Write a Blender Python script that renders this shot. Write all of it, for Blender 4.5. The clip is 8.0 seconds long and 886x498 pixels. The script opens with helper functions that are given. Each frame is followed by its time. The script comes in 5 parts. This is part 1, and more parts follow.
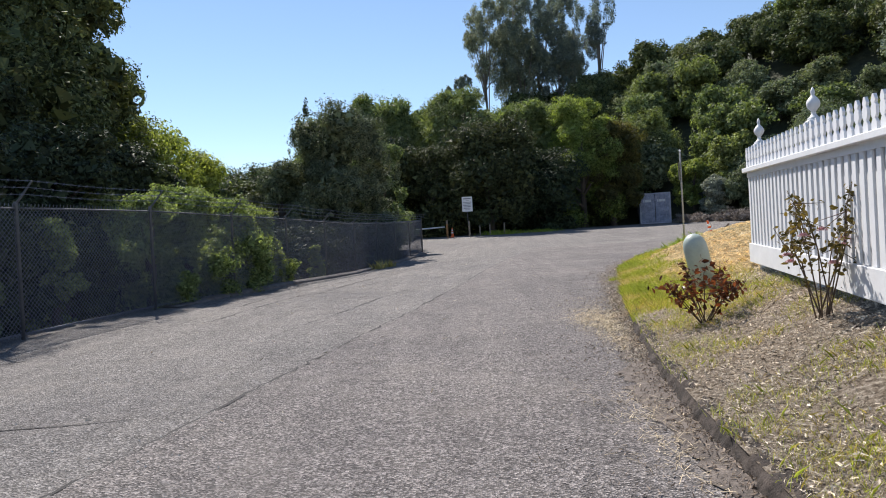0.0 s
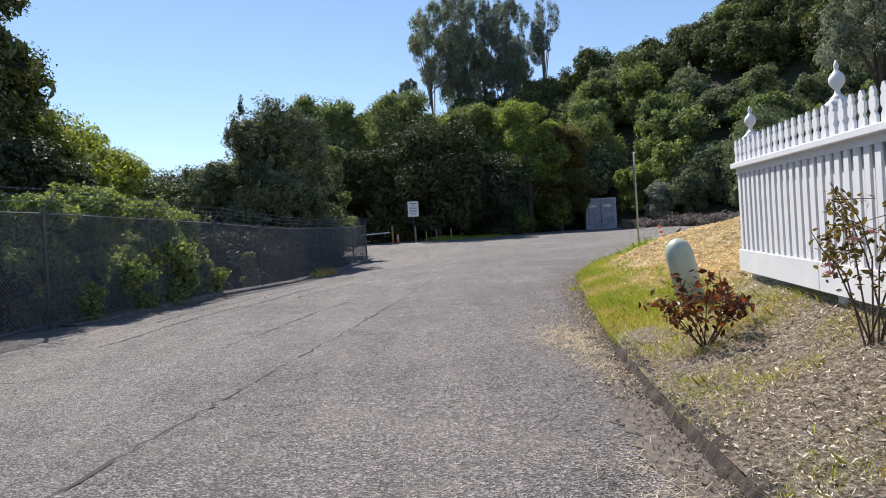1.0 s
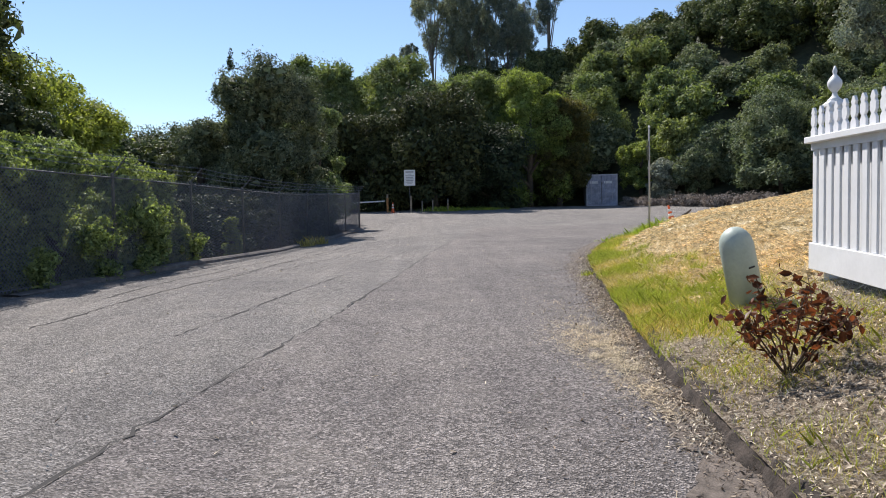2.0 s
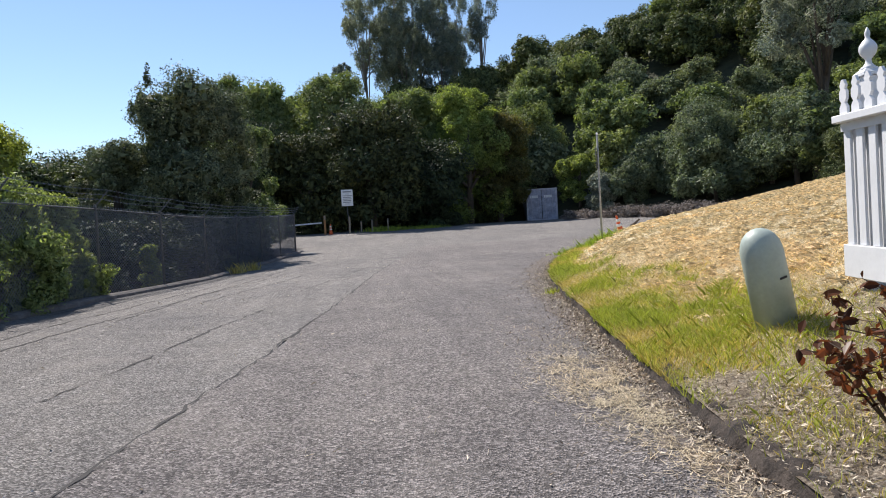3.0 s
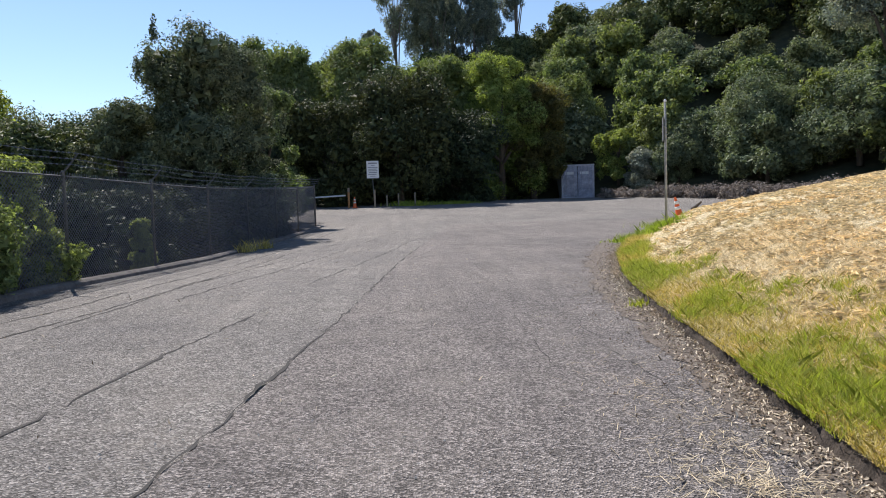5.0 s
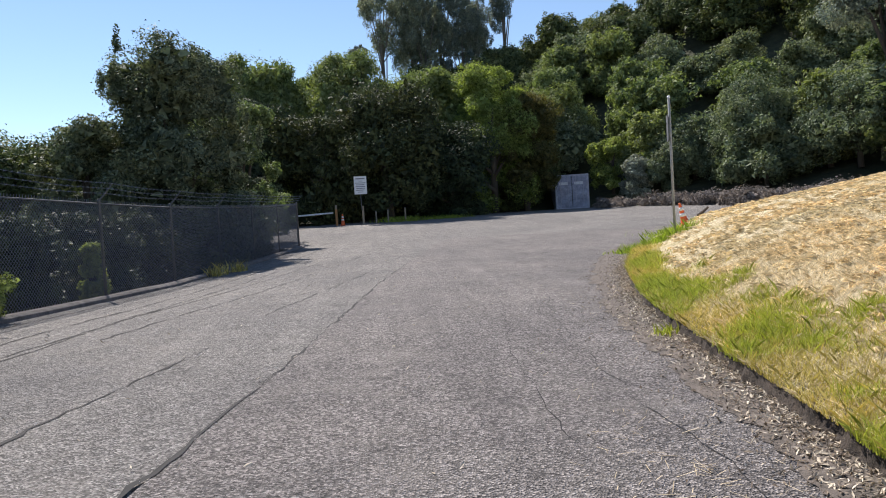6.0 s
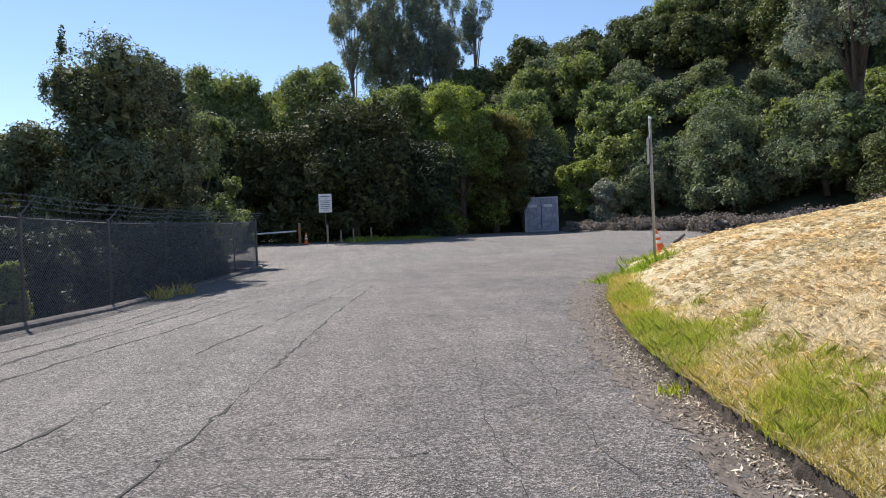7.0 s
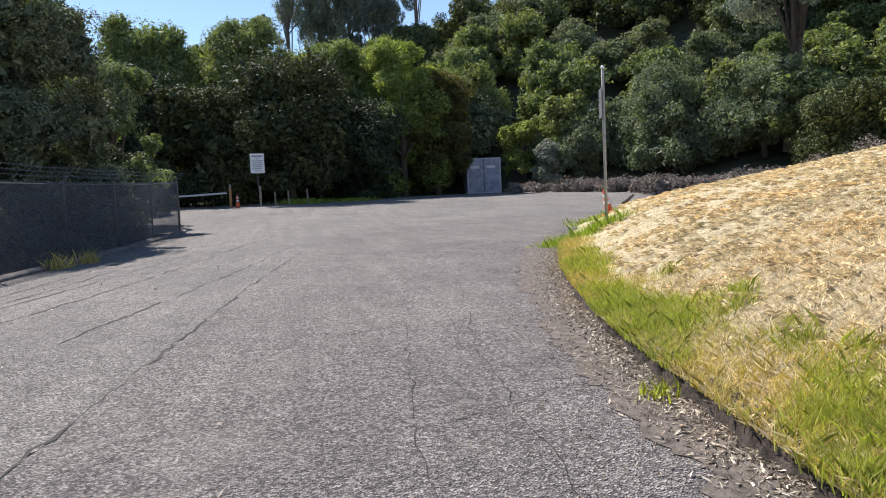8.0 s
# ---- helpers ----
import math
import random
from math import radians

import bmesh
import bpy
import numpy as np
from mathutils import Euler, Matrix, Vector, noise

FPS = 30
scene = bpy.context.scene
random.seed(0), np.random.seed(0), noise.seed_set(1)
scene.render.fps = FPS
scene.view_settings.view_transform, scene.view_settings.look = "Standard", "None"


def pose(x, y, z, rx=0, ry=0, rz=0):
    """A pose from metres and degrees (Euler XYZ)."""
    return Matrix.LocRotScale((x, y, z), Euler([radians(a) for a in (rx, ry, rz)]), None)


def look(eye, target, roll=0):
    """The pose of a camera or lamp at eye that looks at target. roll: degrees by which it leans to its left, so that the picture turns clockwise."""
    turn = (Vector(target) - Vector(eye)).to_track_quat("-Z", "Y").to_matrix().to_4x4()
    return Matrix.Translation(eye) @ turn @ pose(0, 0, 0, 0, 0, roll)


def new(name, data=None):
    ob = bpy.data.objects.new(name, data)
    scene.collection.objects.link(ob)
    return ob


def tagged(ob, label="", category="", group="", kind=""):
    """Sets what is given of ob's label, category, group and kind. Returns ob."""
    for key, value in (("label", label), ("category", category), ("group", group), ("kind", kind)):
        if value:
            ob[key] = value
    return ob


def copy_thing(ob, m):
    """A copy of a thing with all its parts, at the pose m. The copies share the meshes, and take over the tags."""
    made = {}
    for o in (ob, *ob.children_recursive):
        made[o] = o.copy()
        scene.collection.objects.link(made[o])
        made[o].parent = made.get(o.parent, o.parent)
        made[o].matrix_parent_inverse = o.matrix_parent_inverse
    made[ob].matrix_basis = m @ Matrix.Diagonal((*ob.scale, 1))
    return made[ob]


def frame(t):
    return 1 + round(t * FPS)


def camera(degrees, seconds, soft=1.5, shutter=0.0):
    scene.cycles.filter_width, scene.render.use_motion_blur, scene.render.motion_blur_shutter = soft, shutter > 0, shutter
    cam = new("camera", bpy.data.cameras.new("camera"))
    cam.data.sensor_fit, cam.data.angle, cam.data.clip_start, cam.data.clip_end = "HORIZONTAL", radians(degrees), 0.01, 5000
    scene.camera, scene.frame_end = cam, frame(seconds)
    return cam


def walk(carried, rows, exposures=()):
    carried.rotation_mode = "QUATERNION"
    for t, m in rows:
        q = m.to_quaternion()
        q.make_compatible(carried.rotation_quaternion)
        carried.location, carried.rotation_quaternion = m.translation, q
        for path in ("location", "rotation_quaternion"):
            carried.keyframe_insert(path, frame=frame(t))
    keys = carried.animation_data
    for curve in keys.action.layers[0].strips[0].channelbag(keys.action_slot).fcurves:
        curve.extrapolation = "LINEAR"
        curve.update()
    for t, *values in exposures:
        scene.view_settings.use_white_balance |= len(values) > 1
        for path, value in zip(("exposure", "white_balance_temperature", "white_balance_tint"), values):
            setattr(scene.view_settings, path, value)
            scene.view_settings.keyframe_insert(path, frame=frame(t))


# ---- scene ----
cam = camera(67.0, 8.0, soft=1.0)
PATH = [
    (0, (0.024, -0.855, 1.252), (-0.052, 1.144, 1.241), -3.1),
    (0.5, (-0.035, -0.273, 1.243), (-0.13, 1.725, 1.239), -2.3),
    (1, (-0.012, 0.482, 1.271), (0.075, 2.48, 1.268), -3.3),
    (1.2, (-0.023, 0.734, 1.305), (0.04, 2.733, 1.304), -1.1),
    (2.3, (-0.034, 2.238, 1.351), (0.098, 4.231, 1.238), -1.9),
    (2.5, (-0.079, 2.48, 1.305), (0.072, 4.473, 1.25), -3.8),
    (3, (-0.042, 3.212, 1.299), (0.239, 5.192, 1.259), -3.2),
    (3.5, (-0.014, 3.88, 1.331), (0.207, 5.868, 1.323), -1.8),
    (4, (0.052, 4.598, 1.369), (0.306, 6.58, 1.283), -3.9),
    (4.5, (0.066, 5.231, 1.39), (0.28, 7.219, 1.37), -2.0),
    (4.7, (0.06, 5.452, 1.461), (0.25, 7.441, 1.382), -1.6),
    (5.8, (0.286, 6.951, 1.461), (0.545, 8.929, 1.322), -2.5),
    (6, (0.397, 7.283, 1.41), (0.616, 9.27, 1.341), -3.4),
    (6.5, (0.446, 7.77, 1.431), (0.72, 9.749, 1.346), -0.9),
    (7, (0.575, 8.38, 1.496), (0.893, 10.354, 1.481), -2.3),
    (7.5, (0.714, 8.94, 1.486), (0.994, 10.92, 1.424), -2.9),
    (8, (0.915, 9.601, 1.471), (1.395, 11.538, 1.337), -2.5),
]
walk(cam, [(t, look(eye, target, roll)) for t, eye, target, roll in PATH],
     exposures=[(0, 0.60), (4.5, 0.60), (6, 0.63), (7, 0.68), (8, 0.75)])

# ---- world and sun ----
SUN_AZ, SUN_EL = -26.0, 50.0  # degrees from +y towards +x, and above the horizon
world = bpy.data.worlds.new("sky")
scene.world = world
world.use_nodes = True
wn = world.node_tree
sky = wn.nodes.new("ShaderNodeTexSky")
sky.sky_type = "NISHITA"
sky.sun_disc = False
sky.sun_elevation, sky.sun_rotation = radians(SUN_EL), radians(SUN_AZ)
sky.air_density, sky.dust_density, sky.ozone_density = 1.0, 0.0, 1.8
wn.nodes["Background"].inputs["Strength"].default_value = 0.098
wn.links.new(sky.outputs[0], wn.nodes["Background"].inputs["Color"])
sun_data = bpy.data.lights.new("sun", "SUN")
sun_data.energy, sun_data.angle, sun_data.color = 5.0, radians(0.55), (1.0, 0.94, 0.85)
sun = new("sun", sun_data)
_a, _e = radians(SUN_AZ), radians(SUN_EL)
SUN_DIR = Vector((math.sin(_a) * math.cos(_e), math.cos(_a) * math.cos(_e), math.sin(_e)))
sun.matrix_world = look(SUN_DIR * 80, (0, 0, 0))
scene.view_settings.exposure = 0.60
scene.view_settings.use_white_balance = True
scene.view_settings.white_balance_temperature = 6400
scene.view_settings.white_balance_tint = 12.5


# ---- materials ----
def material(name):
    m = bpy.data.materials.new(name)
    m.use_nodes = True
    nt = m.node_tree
    return m, nt, nt.nodes["Principled BSDF"]


def nz(nt, scale, detail=4.0, rough=0.6, coord="Object", stretch=None):
    co = nt.nodes.new("ShaderNodeTexCoord")
    n = nt.nodes.new("ShaderNodeTexNoise")
    n.inputs["Scale"].default_value, n.inputs["Detail"].default_value, n.inputs["Roughness"].default_value = scale, detail, rough
    if stretch:
        mp = nt.nodes.new("ShaderNodeMapping")
        mp.inputs["Scale"].default_value = stretch
        nt.links.new(co.outputs[coord], mp.inputs["Vector"])
        nt.links.new(mp.outputs["Vector"], n.inputs["Vector"])
    else:
        nt.links.new(co.outputs[coord], n.inputs["Vector"])
    return n.outputs["Fac"]


def ramp(nt, fac, stops):
    r = nt.nodes.new("ShaderNodeValToRGB")
    while len(r.color_ramp.elements) < len(stops):
        r.color_ramp.elements.new(0.5)
    for el, (p, c) in zip(r.color_ramp.elements, stops):
        el.position, el.color = p, (*c, 1) if len(c) == 3 else c
    nt.links.new(fac, r.inputs["Fac"])
    return r.outputs["Color"]


def mix(nt, fac, a, b, blend="MIX"):
    m = nt.nodes.new("ShaderNodeMix")
    m.data_type, m.blend_type = "RGBA", blend
    for sock, v in ((m.inputs["Factor"], fac), (m.inputs["A"], a), (m.inputs["B"], b)):
        if isinstance(v, (int, float)):
            sock.default_value = v
        elif isinstance(v, tuple):
            sock.default_value = (*v, 1)
        else:
            nt.links.new(v, sock)
    return m.outputs["Result"]


def bump(nt, bsdf, height, strength=0.4, distance=0.01):
    b = nt.nodes.new("ShaderNodeBump")
    b.inputs["Strength"].default_value, b.inputs["Distance"].default_value = strength, distance
    nt.links.new(height, b.inputs["Height"])
    nt.links.new(b.outputs["Normal"], bsdf.inputs["Normal"])


def grey(v):
    return (v, v, v)


def asphalt(name, dark, light, tint=(1.0, 0.95, 0.915)):
    m, nt, b = material(name)
    c = lambda v: tuple(v * k for k in tint)
    # aggregate: stones of a centimetre or so, between darker binder
    co = nt.nodes.new("ShaderNodeTexCoord")
    v = nt.nodes.new("ShaderNodeTexVoronoi")
    v.inputs["Scale"].default_value = 85.0
    nt.links.new(co.outputs["Object"], v.inputs["Vector"])
    hue = nt.nodes.new("ShaderNodeSeparateColor")
    nt.links.new(v.outputs["Color"], hue.inputs["Color"])
    stones = ramp(nt, hue.outputs["Red"], [(0.0, c(dark * 0.5)), (0.4, c(dark)), (0.75, c(light)), (1.0, c(light * 1.6))])
    coarse = ramp(nt, nz(nt, 16.0, 8.0, 0.75), [(0.32, grey(0.64)), (0.68, grey(1.34))])
    broad = ramp(nt, nz(nt, 0.35, 5.0, 0.6), [(0.3, (0.80, 0.79, 0.80)), (0.7, (1.16, 1.14, 1.10))])
    col = mix(nt, 1.0, mix(nt, 1.0, stones, coarse, "MULTIPLY"), broad, "MULTIPLY")
    # wheel-worn streaks along the road, paler dust in patches
    streak = ramp(nt, nz(nt, 1.0, 5.0, 0.6, stretch=(2.6, 0.16, 1)), [(0.34, (0.90, 0.89, 0.89)), (0.66, (1.09, 1.08, 1.07))])
    col = mix(nt, 1.0, col, streak, "MULTIPLY")
    blotch = ramp(nt, nz(nt, 2.2, 7.0, 0.75), [(0.30, grey(0.72)), (0.46, grey(1.0)), (0.70, grey(1.12))])
    col = mix(nt, 1.0, col, blotch, "MULTIPLY")
    dust = ramp(nt, nz(nt, 1.3, 6.0, 0.7), [(0.50, grey(0.0)), (0.74, grey(0.42))])
    col = mix(nt, dust, col, (0.30, 0.27, 0.24))
    nt.links.new(col, b.inputs["Base Color"])
    b.inputs["Roughness"].default_value = 0.85
    b.inputs["Specular IOR Level"].default_value = 0.35
    h = nt.nodes.new("ShaderNodeMath")
    h.operation = "ADD"
    nt.links.new(v.outputs["Distance"], h.inputs[0])
    nt.links.new(nz(nt, 30.0, 6.0, 0.7), h.inputs[1])
    bump(nt, b, h.outputs[0], 0.9, 0.02)
    return m


def leafy(name, dark, light, back, through_light=0.35, rough=0.62, vary=1.0):
    """Foliage: each leaf its own shade, each plant its own tone, some light passing through."""
    m, nt, b = material(name)
    g = nt.nodes.new("ShaderNodeNewGeometry")
    o = nt.nodes.new("ShaderNodeObjectInfo")
    col = ramp(nt, g.outputs["Random Per Island"], [(0.0, dark), (0.6, light), (1.0, tuple(v * 1.35 for v in light))])
    tone = ramp(nt, o.outputs["Random"], [(0.0, (0.78, 0.86, 0.85)), (0.5, (1.0, 1.0, 1.0)), (1.0, (1.25, 1.12, 0.85))])
    col = mix(nt, vary, col, tone, "MULTIPLY")
    patches = ramp(nt, nz(nt, 0.55, 3.0), [(0.3, (0.75, 0.85, 0.9)), (0.7, (1.3, 1.15, 0.9))])
    col = mix(nt, max(0.35, vary), col, patches, "MULTIPLY")
    nt.links.new(col, b.inputs["Base Color"])
    b.inputs["Roughness"].default_value = rough
    b.inputs["Specular IOR Level"].default_value = 0.12
    tr = nt.nodes.new("ShaderNodeBsdfTranslucent")
    nt.links.new(mix(nt, 1.0, col, back, "MULTIPLY"), tr.inputs["Color"])
    ms = nt.nodes.new("ShaderNodeMixShader")
    ms.inputs[0].default_value = through_light
    nt.links.new(b.outputs[0], ms.inputs[1])
    nt.links.new(tr.outputs[0], ms.inputs[2])
    nt.links.new(ms.outputs[0], nt.nodes["Material Output"].inputs["Surface"])
    return m


def plain(name, base, rough=0.6, metal=0.0, vary=0.25, scale=6.0, relief=0.0, stretch=None, spec=0.5):
    m, nt, b = material(name)
    lo, hi = tuple(v * (1 - vary) for v in base), tuple(min(1.0, v * (1 + vary * 0.7)) for v in base)
    f1 = ramp(nt, nz(nt, scale, 6.0, 0.65, stretch=stretch), [(0.3, lo), (0.7, hi)])
    f2 = ramp(nt, nz(nt, scale * 9, 3.0, stretch=stretch), [(0.3, grey(1 - vary * 0.5)), (0.7, grey(1 + vary * 0.3))])
    nt.links.new(mix(nt, 1.0, f1, f2, "MULTIPLY"), b.inputs["Base Color"])
    b.inputs["Roughness"].default_value, b.inputs["Metallic"].default_value = rough, metal
    b.inputs["Specular IOR Level"].default_value = spec
    if relief:
        bump(nt, b, nz(nt, scale * 6, 6.0, 0.7, stretch=stretch), 0.6, relief)
    return m


M_ROAD = asphalt("old_asphalt", 0.134, 0.254)
M_OVER = asphalt("asphalt_overlay", 0.122, 0.254, (1.0, 0.92, 0.89))
M_CRACK = plain("crack_filler", (0.022, 0.02, 0.02), 0.9, vary=0.4)
M_KERB = plain("dirty_asphalt_kerb", (0.062, 0.048, 0.039), 0.95, vary=0.75, scale=9, relief=0.05)
M_BARK = plain("bark", (0.10, 0.08, 0.065), 0.95, vary=0.4, scale=3, relief=0.05, stretch=(3, 3, 0.4))
M_PALEBARK = plain("pale_bark", (0.22, 0.195, 0.175), 0.9, vary=0.4, scale=2, relief=0.03, stretch=(3, 3, 0.4))
M_OAK = leafy("oak_leaves", (0.030, 0.042, 0.028), (0.115, 0.145, 0.078), (1.5, 1.6, 0.8), 0.12)
# leaf colour darkened to stand for shade in thickets and front trees
M_SHADED = leafy("shaded_leaves", (0.020, 0.028, 0.022), (0.070, 0.088, 0.054), (1.4, 1.5, 0.8), 0.10)
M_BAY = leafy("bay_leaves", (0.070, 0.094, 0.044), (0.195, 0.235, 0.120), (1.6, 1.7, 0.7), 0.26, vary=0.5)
M_LIME = leafy("young_leaves", (0.090, 0.122, 0.038), (0.250, 0.300, 0.105), (1.5, 1.55, 0.6), 0.40, vary=0.4)
M_GREYLEAF = leafy("grey_green_leaves", (0.040, 0.054, 0.040), (0.165, 0.192, 0.135), (1.3, 1.4, 0.7), 0.14)
M_SHRUB = leafy("shrub_leaves", (0.062, 0.082, 0.056), (0.195, 0.228, 0.150), (1.4, 1.5, 0.8), 0.2, vary=0.6)
M_PALE = leafy("pale_shrub_leaves", (0.13, 0.145, 0.12), (0.34, 0.36, 0.30), (1.2, 1.2, 0.9), 0.2, vary=0.2)
M_CLIMB = leafy("climber_leaves", (0.066, 0.088, 0.038), (0.255, 0.300, 0.135), (1.5, 1.6, 0.7), 0.34, vary=0.4)
M_BRONZE = leafy("bronze_leaves", (0.060, 0.060, 0.030), (0.150, 0.135, 0.062), (1.5, 1.4, 0.6), 0.34)
# grey-green leaves, lightened and blued to put distance haze into the colour
M_EUC_HAZE = leafy("eucalyptus_leaves_haze_tint", (0.10, 0.13, 0.145), (0.20, 0.24, 0.25), (1.2, 1.3, 1.0), 0.30)


def dry_ground():
    m, nt, b = material("dry_mown_grass")
    base = ramp(nt, nz(nt, 14.0, 8.0, 0.75), [(0.36, (0.37, 0.285, 0.16)), (0.5, (0.77, 0.635, 0.40)), (0.64, (0.93, 0.81, 0.575))])
    # sideways dark streaks: shade of the grass lumps, painted into the colour
    lump_shade = ramp(nt, nz(nt, 3.2, 8.0, 0.75, stretch=(0.7, 2.6, 1)), [(0.36, grey(0.62)), (0.52, grey(1.0)), (0.68, grey(1.15))])
    base = mix(nt, 1.0, base, lump_shade, "MULTIPLY")
    green = ramp(nt, nz(nt, 0.8, 4.0, 0.6), [(0.55, grey(0.0)), (0.75, grey(0.3))])
    col = mix(nt, green, base, (0.20, 0.21, 0.06))
    # bark chips and dead leaves cover the lower end of the bank
    co = nt.nodes.new("ShaderNodeTexCoord")
    xyz = nt.nodes.new("ShaderNodeSeparateXYZ")
    nt.links.new(co.outputs["Object"], xyz.inputs[0])
    wob = nt.nodes.new("ShaderNodeMath")
    wob.operation, wob.inputs[1].default_value = "MULTIPLY_ADD", 3.0
    nt.links.new(nz(nt, 1.1, 4.0), wob.inputs[0])
    nt.links.new(xyz.outputs["Y"], wob.inputs[2])
    rng_ = nt.nodes.new("ShaderNodeMapRange")
    rng_.inputs["From Min"].default_value, rng_.inputs["From Max"].default_value = 9.6, 8.0
    nt.links.new(wob.outputs[0], rng_.inputs["Value"])
    chips = ramp(nt, nz(nt, 26.0, 8.0, 0.75), [(0.36, (0.07, 0.05, 0.035)), (0.5, (0.32, 0.26, 0.195)), (0.64, (0.62, 0.54, 0.44))])
    col = mix(nt, rng_.outputs["Result"], col, chips)
    thatch = ramp(nt, nz(nt, 45.0, 10.0, 0.85, stretch=(1, 2.2, 1)), [(0.34, grey(0.38)), (0.5, grey(0.95)), (0.66, grey(1.35))])
    nt.links.new(mix(nt, 1.0, col, thatch, "MULTIPLY"), b.inputs["Base Color"])
    b.inputs["Roughness"].default_value = 0.95
    b.inputs["Specular IOR Level"].default_value = 0.1
    bump(nt, b, nz(nt, 7.0, 10.0, 0.8), 1.0, 0.09)
    return m


def soil_ground():
    m, nt, b = material("wild_ground")
    col = ramp(nt, nz(nt, 1.2, 8.0, 0.7), [(0.3, (0.025, 0.028, 0.016)), (0.55, (0.05, 0.055, 0.026)), (0.75, (0.09, 0.08, 0.045))])
    nt.links.new(col, b.inputs["Base Color"])
    b.inputs["Roughness"].default_value = 0.95
    bump(nt, b, nz(nt, 4.0, 8.0, 0.7), 0.8, 0.1)
    return m


M_LAWN, M_SOIL = dry_ground(), soil_ground()


# ---- the lie of the land ----
PROFILE_Y = (-60, -30, -10, 0, 8, 16, 24, 36, 48, 60, 90)
PROFILE_Z = (-1.6, -0.85, -0.25, 0.0, 0.2, 0.40, 0.62, 0.92, 1.75, 2.2, 2.6)
KERB_Y = (-40, -12, 0, 2.3, 4, 6.3, 8.4, 10.9, 12.5, 14.3, 17.3, 20.0, 22.5, 24.5, 27, 31, 36, 42, 60)
KERB_X = (-2.2, 0.2, 1.15, 1.28, 1.42, 1.76, 2.15, 2.67, 2.98, 3.38, 4.35, 5.5, 6.7, 7.9, 9.3, 13.5, 20, 28, 34)
FENCE_END = (-2.47, 35.9)
FENCE_SLOPE = 0.133  # metres to the right for each metre ahead


def smooth_table(y, ys, xs, w=1.2):
    return sum(np.interp(y + k * w, ys, xs) for k in (-1, -0.5, 0, 0.5, 1)) / 5


def fence_x(y):
    return FENCE_END[0] + FENCE_SLOPE * (y - FENCE_END[1])


GRID_Y = np.arange(-80, 1000, 0.1)
KERB_GRID = smooth_table(GRID_Y, KERB_Y, KERB_X, 1.0).tolist()
ROAD_GRID = smooth_table(GRID_Y, PROFILE_Y, PROFILE_Z, 2.5).tolist()


def read_grid(grid, y):
    k = min(max((y + 80) * 10, 0.0), len(grid) - 1.001)
    i = int(k)
    return grid[i] + (grid[i + 1] - grid[i]) * (k - i)


def steps(v, xs, ys):
    """Straight lines between points."""
    if v <= xs[0]:
        return ys[0]
    for i in range(1, len(xs)):
        if v < xs[i]:
            return ys[i - 1] + (ys[i] - ys[i - 1]) * (v - xs[i - 1]) / (xs[i] - xs[i - 1])
    return ys[-1]


def kerb_x(y):
    return read_grid(KERB_GRID, y)


def road_z(x, y):
    z = read_grid(ROAD_GRID, y)
    dip = float(steps(y, (5, 11, 17, 20, 23, 28, 36, 46), (0.05, 0.08, -0.03, -0.12, -0.2, -0.2, -0.1, 0.0)))
    return float(z + dip * min(1.6, max(0.0, x / min(-0.5, fence_x(y)))))


def kerb_h(y):
    return float(steps(y, (6, 9, 14, 20), (0.118, 0.155, 0.15, 0.11)))


def lawn_z(x, y):
    xk = kerb_x(y)
    lean = (kerb_x(y + 0.5) - kerb_x(y - 0.5))
    d = max(0.0, (x - xk) / math.sqrt(1 + lean * lean))
    rise = float(steps(d, (0, 0.05, 0.12, 0.22, 0.65, 1.0, 1.4, 2.4, 7.0, 12.0, 30.0), (0.104, 0.116, 0.124, 0.138, 0.21, 0.35, 0.50, 0.78, 1.76, 2.36, 2.95)))
    rise += kerb_h(y) - 0.118
    rise += float(steps(y, (14, 20, 26, 33), (0.0, 0.06, 0.2, 0.0)) * steps(d, (0, 1.2, 3, 6), (0.0, 1.0, 0.6, 0.0)))  # the corner stands proud
    fade = float(steps(y, (22, 34, 46), (1.0, 0.8, 0.3)))
    return road_z(xk, y) + rise * fade


def relu(v):
    return max(0.0, v)


def land_z(x, y):
    """The wild ground round the road: the left side falls a little, the hill climbs ahead and to the right."""
    a = 0.35 * x + 0.94 * y - 66
    b = 0.85 * x + 0.53 * y - 47
    side = float(steps(x, (-45, -2), (0.25, 1.0)))
    hill = side * 0.40 * min(relu(a), 40) + 0.36 * min(relu(b), 46)
    # the ridge stands 14 degrees over the road straight ahead and over 20 to the right
    bearing = math.degrees(math.atan2(x - 0.3, y - 4.5))
    ridge = math.tan(radians(float(steps(bearing, (-40, -8, 0, 9, 14, 20, 26, 33, 40, 50, 70), (5.0, 8.0, 11.0, 12.2, 13.3, 15.2, 17.6, 19.8, 21.5, 23.0, 23.0)))))
    hill = max(0.0, min(hill, ridge * math.hypot(x - 0.3, y - 4.5) - 7.2))
    base = float(steps(y, PROFILE_Y, PROFILE_Z))
    left = relu(fence_x(y) - 0.6 - x) if y < 36 else relu(-4 - x)
    z = base - 0.12 - min(1.4, 0.1 * left) + hill
    if y < 50:
        z += 0.3 * min(4.0, relu(x - 24.5)) * min(1.0, (50 - y) / 5)
    if y < 50 and x > kerb_x(y) + 2:
        z = min(lawn_z(x, y) - 0.25, z + 3) + hill if hill < 1.5 else max(z, lawn_z(min(x, 36), y) - 0.25)
    return z + 0.25 * hill ** 0.5 * noise.noise((x * 0.12, y * 0.12, 0.3))


